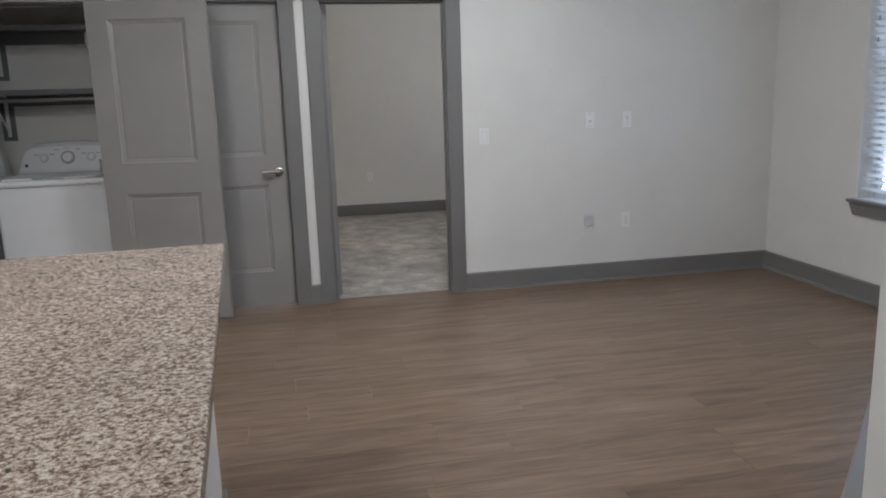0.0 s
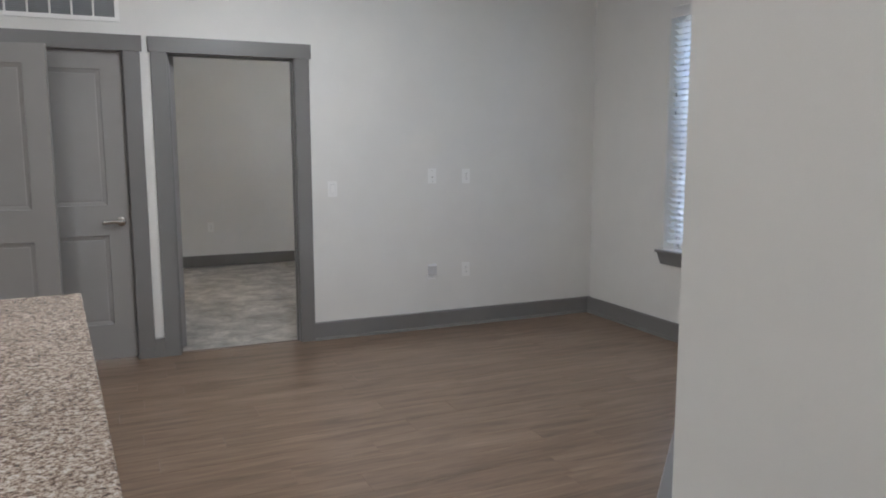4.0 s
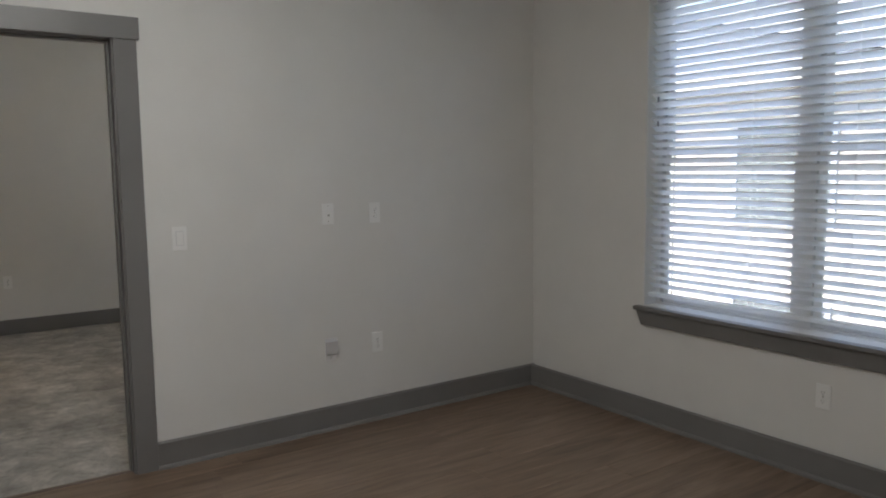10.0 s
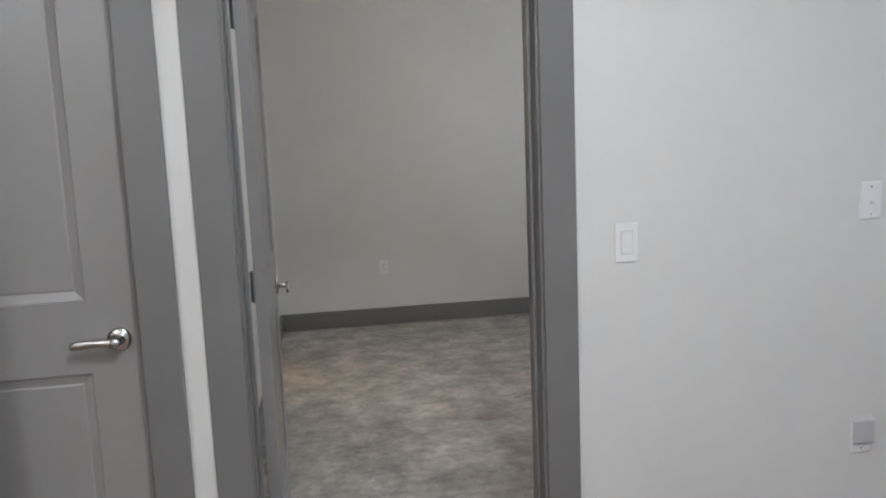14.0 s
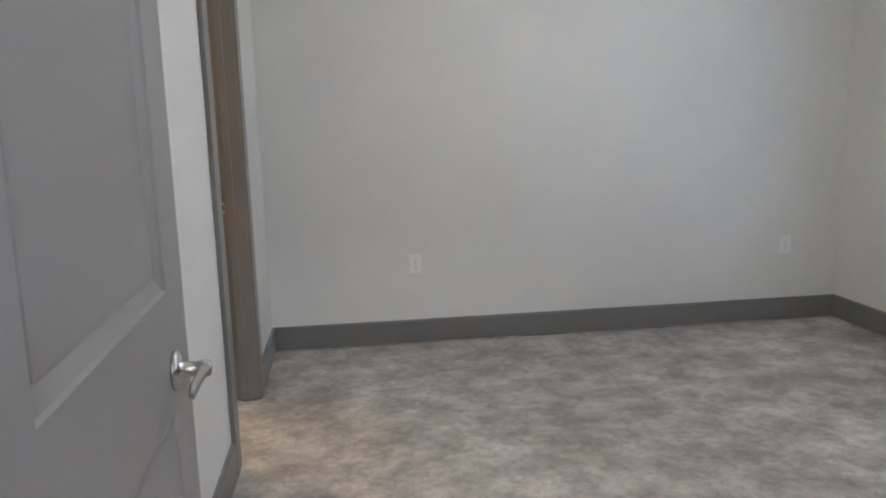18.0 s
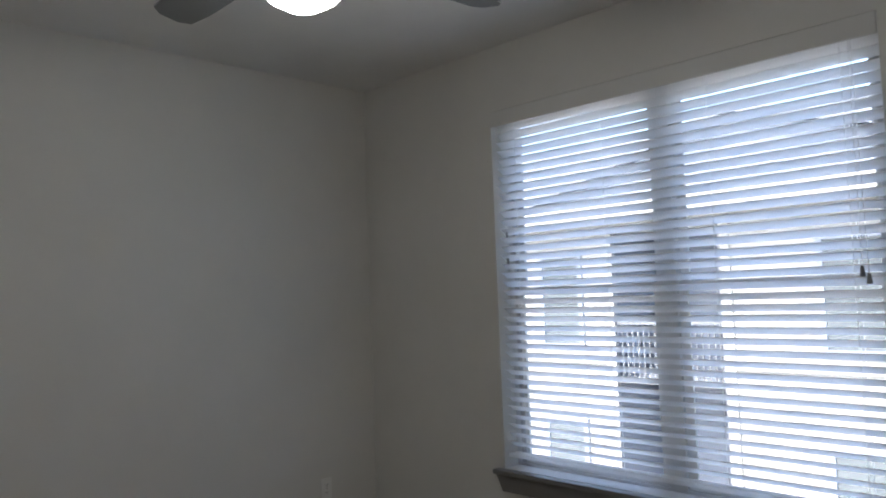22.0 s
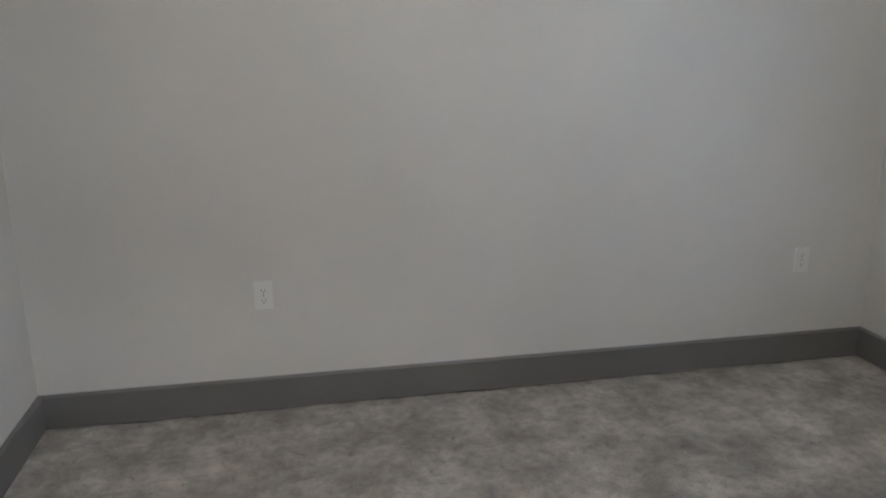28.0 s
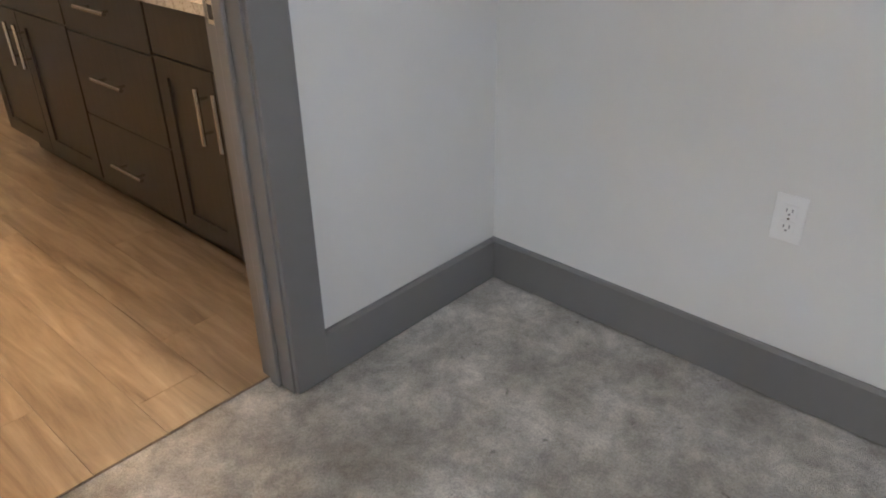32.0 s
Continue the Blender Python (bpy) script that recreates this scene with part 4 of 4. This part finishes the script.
def basin_cutout(cx):
    """A piece of the top cut out round an oval under-mounted basin."""
    bm = bmesh.new()
    rings = []
    for z in (0.0005, 0.03):
        outer, inner = [], []
        for i in range(48):
            a = 2 * math.pi * i / 48
            c, s = math.cos(a), math.sin(a)
            k = 1 / max(abs(c), abs(s))
            outer.append(bm.verts.new((cx + 0.3 * c * k, (Y0 + Y1) / 2 + (Y1 - Y0) / 2 * s * k, z)))
            inner.append(bm.verts.new((cx + 0.235 * c, CY + 0.175 * s, z)))
        rings.append((outer, inner))
    (oa, ia), (ob_, ib) = rings
    for i in range(48):
        j = (i + 1) % 48
        bm.faces.new((ob_[i], ob_[j], ib[j], ib[i]))
        bm.faces.new((oa[j], oa[i], ia[i], ia[j]))
        bm.faces.new((oa[i], oa[j], ob_[j], ob_[i]))
        bm.faces.new((ia[j], ia[i], ib[i], ib[j]))
    bmesh.ops.recalc_face_normals(bm, faces=bm.faces)
    part("slab", bm, MARBLE, vtop)
    bm = lathe([(0.238, 0.0), (0.232, -0.03), (0.2, -0.09), (0.12, -0.125), (0.02, -0.133)], 40, False)
    for v in bm.verts:
        v.co.x, v.co.y = cx + v.co.x, CY + v.co.y * 0.745
    basin = part("basin", bm, PLATE, vtop, "white oval basin")
    part("drain", rodded((cx, CY, -0.1335), (cx, CY, -0.1295), 0.02, 16), NICKEL, basin, "round metal drain")


def basin_tap(cx):
    tap = thing("basin_tap", pose(cx, VY + 0.475, VH + 0.03), "chrome bathroom tap on the vanity top", "tap", "basin taps")
    part("base", lathe([(0.028, 0.0), (0.026, 0.01), (0.016, 0.02), (0.014, 0.12)], 20), NICKEL, tap)
    bm = bmesh.new()
    rod(bm, (0, 0, 0.115), (0, -0.12, 0.13), 0.012, 12)
    rod(bm, (0, -0.115, 0.132), (0, -0.12, 0.105), 0.011, 12)
    part("spout", bm, NICKEL, tap)
    part("lever", rodded((0, 0.0, 0.12), (0.07, 0.0, 0.185), 0.007, 10), NICKEL, tap)


for cx in BASINS:
    basin_cutout(cx)
    basin_tap(cx)
part("backsplash", boxed(VX0, VX1, YB - VY - 0.022, YB - VY - 0.001, 0.0305, 0.118, 0.003), MARBLE, vtop, "speckled brown stone backsplash")
mirror = thing("bathroom_mirror", pose(0, YB, 0.995), "large mirror in a pale painted frame above the vanity", "mirror")
MX0, MX1, MZ = V0 + 0.05, VX1 - 0.01, 1.15
part("glass", boxed(MX0 + 0.06, MX1 - 0.06, -0.012, -0.0015, 0.06, MZ - 0.06), MIRROR, mirror)
for x0, x1, z0, z1 in ((MX0, MX1, 0.0, 0.066), (MX0, MX1, MZ - 0.066, MZ), (MX0, MX0 + 0.066, 0.0665, MZ - 0.0665), (MX1 - 0.066, MX1, 0.0665, MZ - 0.0665)):
    part("mirror_frame", boxed(x0, x1, -0.026, -0.0125, z0, z1, 0.004), FRAMEWOOD, mirror, "pale painted wooden frame")
for cx in BASINS:
    vlamp = thing("vanity_light", pose(cx, YB, 2.27), "warm glowing three-globe light bar above the mirror", "lamp", "vanity lights")
    part("back_plate", boxed(-0.3, 0.3, -0.022, -0.001, -0.05, 0.05, 0.006), NICKEL, vlamp)
    for gx in (-0.21, 0.0, 0.21):
        arm = part("arm", rodded((gx, -0.022, 0.0), (gx, -0.1, 0.0), 0.008, 10), NICKEL, vlamp)
        bm = lathe([(0.02, -0.005), (0.045, -0.02), (0.058, -0.055), (0.055, -0.09), (0.035, -0.115), (0.008, -0.122)], 24)
        bmesh.ops.translate(bm, verts=bm.verts, vec=(gx, -0.1, 0.0))
        part("globe", bm, BATHLIGHT, arm, "glowing frosted globe")
# two unseen lamps added over the kitchen to brighten counter, doors and laundry
for kx, ky in ((-5.05, -2.9), (-5.2, -5.4)):
    klamp = thing("added_ceiling_light", pose(kx, ky, H), "added unseen kitchen fill light", "lamp", "round ceiling lights")
    part("bowl", lathe([(0.19, -0.012), (0.185, -0.04), (0.14, -0.07), (0.06, -0.088), (0.01, -0.092)]), KITCHENFILL, klamp, "glowing bowl of an added lamp")
    part("rim", lathe([(0.2, -0.0005), (0.205, -0.006), (0.2, -0.014), (0.192, -0.0145)]), NICKEL, klamp)
# unseen lamp added to brighten the living room
llamp = thing("added_ceiling_light", pose(-2.8, -1.8, H), "added unseen living room fill light", "lamp", "round ceiling lights")
part("bowl", lathe([(0.19, -0.012), (0.185, -0.04), (0.14, -0.07), (0.06, -0.088), (0.01, -0.092)]), LIVINGFILL, llamp, "glowing bowl of an added lamp")
part("rim", lathe([(0.2, -0.0005), (0.205, -0.006), (0.2, -0.014), (0.192, -0.0145)]), NICKEL, llamp)
# what the mirror shows: tiled wall with a ledge, a switch and a grey door opposite
tiling = thing("tile_panel", pose(-6.6, BY0, 0), "cream horizontal wall tiles opposite the vanity", "tiles")
tile_mesh = mesh_of(boxed(0.002, 0.398, 0.001, 0.012, 0.002, 0.108, 0.0015), TILE, "tile")
for r in range(19):
    for c in range(6):
        t_ = new("tile", tile_mesh)
        t_.parent = tiling
        t_.location = (c * 0.4 + (0.2 if r % 2 else 0.0), 0, r * 0.11 + 0.001)
part("grout", boxed(0, 2.6, 0.0004, 0.008, 0, 2.1), PANELWHITE, tiling)
part("ledge", boxed(0.25, 0.75, 0.0125, 0.1, 1.28, 1.31, 0.004), MARBLE, tiling, "stone soap ledge")
plate("light_switch", pose(-7.19, BY0, 1.25), "white rocker switch on the bathroom wall")
door_leaf("bathroom_closet_door", 0.76, pose(-7.41, BY0 - 0.03, 0.012, 0, 0, 180), "closed grey two-panel door in the bathroom", [(-1, -1)], -1)
doorway("door_frame_bathroom_closet", 7.405, 8.175, pose(0, BY0, 0, 0, 0, 180), "grey painted frame round the bathroom closet door", 0.05, 1, 0.1)

# ---- bedroom ceiling fan ----
fan = thing("ceiling_fan", pose(-1.77, 2.0, H - 0.053), "ceiling fan with four grey blades and a lit bowl", "fan")
part("canopy", lathe([(0.075, 0.0525), (0.07, 0.025), (0.03, 0.0)]), NICKEL, fan)
part("downrod", rodded((0, 0, 0.015), (0, 0, -0.16), 0.0125, 14), NICKEL, fan)
part("motor", lathe([(0.03, -0.14), (0.1, -0.165), (0.125, -0.2), (0.125, -0.27), (0.1, -0.3), (0.07, -0.315)]), NICKEL, fan)
part("light_bowl", lathe([(0.13, -0.335), (0.135, -0.36), (0.12, -0.4), (0.085, -0.44), (0.04, -0.465), (0.005, -0.47)]), FANLIGHT, fan, "glowing frosted light bowl")
part("light_fitter", lathe([(0.07, -0.31), (0.137, -0.32), (0.139, -0.334), (0.128, -0.3345)]), NICKEL, fan)
for k in range(4):
    c, s = math.cos(radians(1 + 90 * k)), math.sin(radians(1 + 90 * k))
    bm = bmesh.new()
    prof = [(0.2, 0.05), (0.3, 0.06), (0.58, 0.068), (0.68, 0.06), (0.705, 0.03)]
    up, dn = [], []
    outline = [(r, w) for r, w in prof] + [(r, -w) for r, w in prof[::-1]]
    for r, w in outline:
        z = -0.28 + w * 0.2
        up.append(bm.verts.new((r * c - w * s, r * s + w * c, z + 0.004)))
        dn.append(bm.verts.new((r * c - w * s, r * s + w * c, z - 0.004)))
    bm.faces.new(up)
    bm.faces.new(dn[::-1])
    for i in range(len(up)):
        j = (i + 1) % len(up)
        bm.faces.new((up[i], dn[i], dn[j], up[j]))
    bmesh.ops.recalc_face_normals(bm, faces=bm.faces)
    blade = part("blade", bm, SHELFGREY, fan)
    part("blade_iron", rodded((0.11 * c, 0.11 * s, -0.285), (0.24 * c, 0.24 * s, -0.289), 0.01, 10), NICKEL, blade)


# ---- outside ----
GZ = -3.3
slab("ground", [(-60, -60), (60, -60), (60, 60), (-60, 60)], GZ - 0.3, GZ, GROUND, "pale paved ground between the buildings", "ground")


def outside_window(parent, y, z, w=1.0, h=1.55):
    fr = bmesh.new()
    for y0, y1, z0, z1 in ((y - w / 2 - 0.09, y - w / 2, z, z + h), (y + w / 2, y + w / 2 + 0.09, z, z + h), (y - w / 2 - 0.09, y + w / 2 + 0.09, z + h, z + h + 0.1), (y - w / 2 - 0.09, y + w / 2 + 0.09, z - 0.1, z), (y - w / 2, y + w / 2, z + h / 2 - 0.025, z + h / 2 + 0.025)):
        box(fr, -0.06, -0.002, y0, y1, z0, z1)
    win = part("window", fr, SIDINGBLUE, parent)
    part("pane", boxed(-0.025, -0.01, y - w / 2, y + w / 2, z, z + h), EXTGLASS, win)


house = thing("apartment_building", pose(9.2, 0, GZ), "white sided apartment building across the court", "building")
part("wall", boxed(0, 6, -16, 6.02, 0, 6.15), SIDING, house)
part("wall", boxed(0, 6, 8.45, 18, 0, 6.15), SIDING, house)
part("recess_wall", boxed(1.9, 6, 6.021, 8.449, 0, 6.15), SHADEDSIDING, house, "wall inside the balcony recess, shade put into its colour")
for y, w in ((-9.5, 1.9), (-5.6, 1.0), (-1.6, 1.9), (3.715, 1.75), (9.46, 0.84), (13.2, 1.9)):
    for z in (0.58, 3.75):
        outside_window(house, y, z, w, 1.66)
for k in range(38):
    z = 0.16 * (k + 1)
    for y0, y1 in ((-16, 6.02), (8.45, 18)):
        part("siding_lap", boxed(-0.014, -0.0005, y0, y1, z - 0.02, z), SIDING, house)
part("belt_trim", boxed(-0.04, -0.015, -16, 6.02, 3.4, 3.56), SIDING, house)
part("belt_trim", boxed(-0.04, -0.015, 8.45, 18, 3.4, 3.56), SIDING, house)
for y in (6.02, 8.27):
    part("corner_board", boxed(-0.045, -0.016, y - 0.001, y + 0.18, 0, 6.1), SIDING, house)
bm = bmesh.new()
vv = [bm.verts.new(p) for p in ((-0.6, -16.5, 6.13), (-0.6, 18.5, 6.13), (3, 18.5, 8.05), (3, -16.5, 8.05), (-0.6, -16.5, 6.28), (-0.6, 18.5, 6.28), (3, 18.5, 8.2), (3, -16.5, 8.2))]
for f in ((0, 1, 2, 3), (4, 7, 6, 5), (0, 4, 5, 1), (3, 2, 6, 7), (0, 3, 7, 4), (1, 5, 6, 2)):
    bm.faces.new([vv[i] for i in f])
part("roof", bm, SHINGLE, house)
part("fascia", boxed(-0.64, -0.601, -16.5, 18.5, 6.02, 6.29), SIDING, house)
# a wide gable stands over the balcony recess
part("header", boxed(0, 1.899, 6.021, 8.449, 5.83, 6.149), SIDING, house)
bm = bmesh.new()
ga = [bm.verts.new((-0.3, y, z)) for y, z in ((1.4, 6.29), (5.7, 7.5), (10.1, 6.29))]
gb = [bm.verts.new((2.0, v.co.y, v.co.z)) for v in ga]
bm.faces.new(ga)
bm.faces.new(gb[::-1])
for i in range(3):
    bm.faces.new((ga[i], gb[i], gb[(i + 1) % 3], ga[(i + 1) % 3]))
bmesh.ops.recalc_face_normals(bm, faces=bm.faces)
part("gable", bm, SIDINGBLUE, house, "blue-grey gable wall")
for y0, y1 in ((1.0, 5.7), (10.5, 5.7)):
    bm = bmesh.new()
    ga = [bm.verts.new((-0.55, y, z)) for y, z in ((y0, 6.2), (y1, 7.52), (y1, 7.66), (y0, 6.33))]
    gb = [bm.verts.new((2.3, v.co.y, v.co.z)) for v in ga]
    bm.faces.new(ga)
    bm.faces.new(gb[::-1])
    for i in range(4):
        bm.faces.new((ga[i], gb[i], gb[(i + 1) % 4], ga[(i + 1) % 4]))
    bmesh.ops.recalc_face_normals(bm, faces=bm.faces)
    part("gable_roof", bm, SHINGLE, house)
# thin panels added so that the recess sides take the shade colour too
for y0, y1 in ((6.022, 6.042), (8.428, 8.448)):
    part("recess_side", boxed(0.01, 1.898, y0, y1, 0, 5.829), SHADEDSIDING, house, "added side panel of the balcony recess, coloured as shade")
for z in (0.09, 3.14):
    part("balcony", boxed(0.05, 1.897, 6.043, 8.427, z - 0.08, z), SHADEDSIDING, house)
    part("balcony_edge", boxed(0.02, 0.049, 6.043, 8.427, z - 0.07, z), SIDING, house, "white balcony edge")
    part("balcony_door", boxed(1.85, 1.8995, 6.5, 7.8, z, z + 2.1), SIDINGBLUE, house)
    part("rail", boxed(0.03, 0.09, 6.043, 8.427, z + 0.98, z + 1.03), SHELFGREY, house)
    bal = mesh_of(boxed(0.045, 0.07, -0.012, 0.012, z, z + 0.98), SHELFGREY, "baluster")
    for i in range(22):
        b_ = new("baluster", bal)
        b_.parent = house
        b_.location = (0, 6.07 + 2.33 * i / 21, 0)
# nearer wing beside the patio notch
wing = thing("building_wing", pose(0, 0, GZ), "pale teal sided building wing beside the patio", "building")
part("wall", boxed(1.7, 6, -12, -3.0, 0, 6.9), TEALSIDING, wing)
part("corner_board", boxed(1.66, 1.9, -2.999, -2.8, 0, 6.9), SCREEN, wing, "dark teal corner board")
for k in range(34):
    part("lap", boxed(1.688, 1.6995, -12, -3.0, 0.2 * k + 0.004, 0.2 * k + 0.012), TEALSIDING, wing)
# outer face of the short return wall beside the narrow window
YR = A[1] - 0.121
clad = thing("patio_cladding", pose(0, YR, 0), "pale teal panels on the short return wall", "cladding", kind="structure")
for k in range(4):
    part("panel", boxed(-1.745 + 0.48 * k, -1.268 + 0.48 * k, -0.014, -0.0005, -0.04, H, 0.002), TEALSIDING, clad)
screen = thing("patio_screen_wall", pose(0.172, YR - 0.14, GZ), "pale teal patio screen wall joining the wing", "wall", kind="structure")
part("wall", boxed(0, 1.527, 0, 0.12, 0, 6.1), TEALSIDING, screen)
slab("patio_floor", [(-1.85, A[1] - 0.14), (0.17, A[1] - 0.14), (0.17, -7.1), (-2.7, -7.1), (-2.7, B[1] - 0.1)], -0.25, -0.05, GROUND, "concrete patio floor", "floor")
# slab added overhead to keep sun and sky off the patio walls
slab("patio_shade_slab", [(-1.85, A[1] - 0.14), (0.17, A[1] - 0.14), (0.17, -7.1), (-2.7, -7.1), (-2.7, B[1] - 0.1)], H + 0.02, H + 0.2, SIDING, "slab added over the patio to shade it", "ceiling")


# ---- floor planks ----
def planks(parent, x0, x1, y0, y1, seed, inside, mat=WOODFLOOR):
    """Staggered planks 1.22 by 0.181 m along x, each its own piece with a small bevel; cut at the room's edges."""
    L, W = 1.22, 0.181
    rnd = random.Random(seed)
    cache = {}

    def mesh(l, w):
        key = (round(l, 3), round(w, 3))
        if key not in cache:
            bm = bmesh.new()
            e = 0.0009
            lo = [bm.verts.new(p) for p in ((0, 0, -0.004), (l, 0, -0.004), (l, w, -0.004), (0, w, -0.004))]
            md = [bm.verts.new(p) for p in ((0.0004, 0.0004, -0.001), (l - 0.0004, 0.0004, -0.001), (l - 0.0004, w - 0.0004, -0.001), (0.0004, w - 0.0004, -0.001))]
            hi = [bm.verts.new(p) for p in ((e, e, 0), (l - e, e, 0), (l - e, w - e, 0), (e, w - e, 0))]
            for p, q in ((lo, md), (md, hi)):
                for i in range(4):
                    bm.faces.new((p[i], p[(i + 1) % 4], q[(i + 1) % 4], q[i]))
            bm.faces.new(hi)
            cache[key] = mesh_of(bm, mat, "plank")
        return cache[key]

    y = y1 - W
    while y > y0 - W:
        x = x0 - rnd.uniform(0, L)
        while x < x1:
            a, b = max(x, x0), min(x + L, x1)
            c, d = max(y, y0), min(y + W, y1)
            a2, b2 = inside(a, b, (c + d) / 2)
            if b2 - a2 > 0.05 and d - c > 0.02:
                ob = new("plank", mesh(b2 - a2, d - c))
                ob.location = (a2, c, 0)
                ob.parent = parent
            x += L
        y -= W


def living_limits(a, b, y):
    right = 0.0
    if y < B[1]:
        right = B[0]
    elif y < A[1]:
        right = B[0] + (y - B[1]) / (A[1] - B[1]) * (A[0] - B[0])
    return a, min(b, right)


planks(floor_living, -6.2, 0.0, -6.0, -0.0, 5, living_limits)
planks(floor_living, -3.378, -2.545, 0.0, 0.045, 6, lambda a, b, y: (a, b))
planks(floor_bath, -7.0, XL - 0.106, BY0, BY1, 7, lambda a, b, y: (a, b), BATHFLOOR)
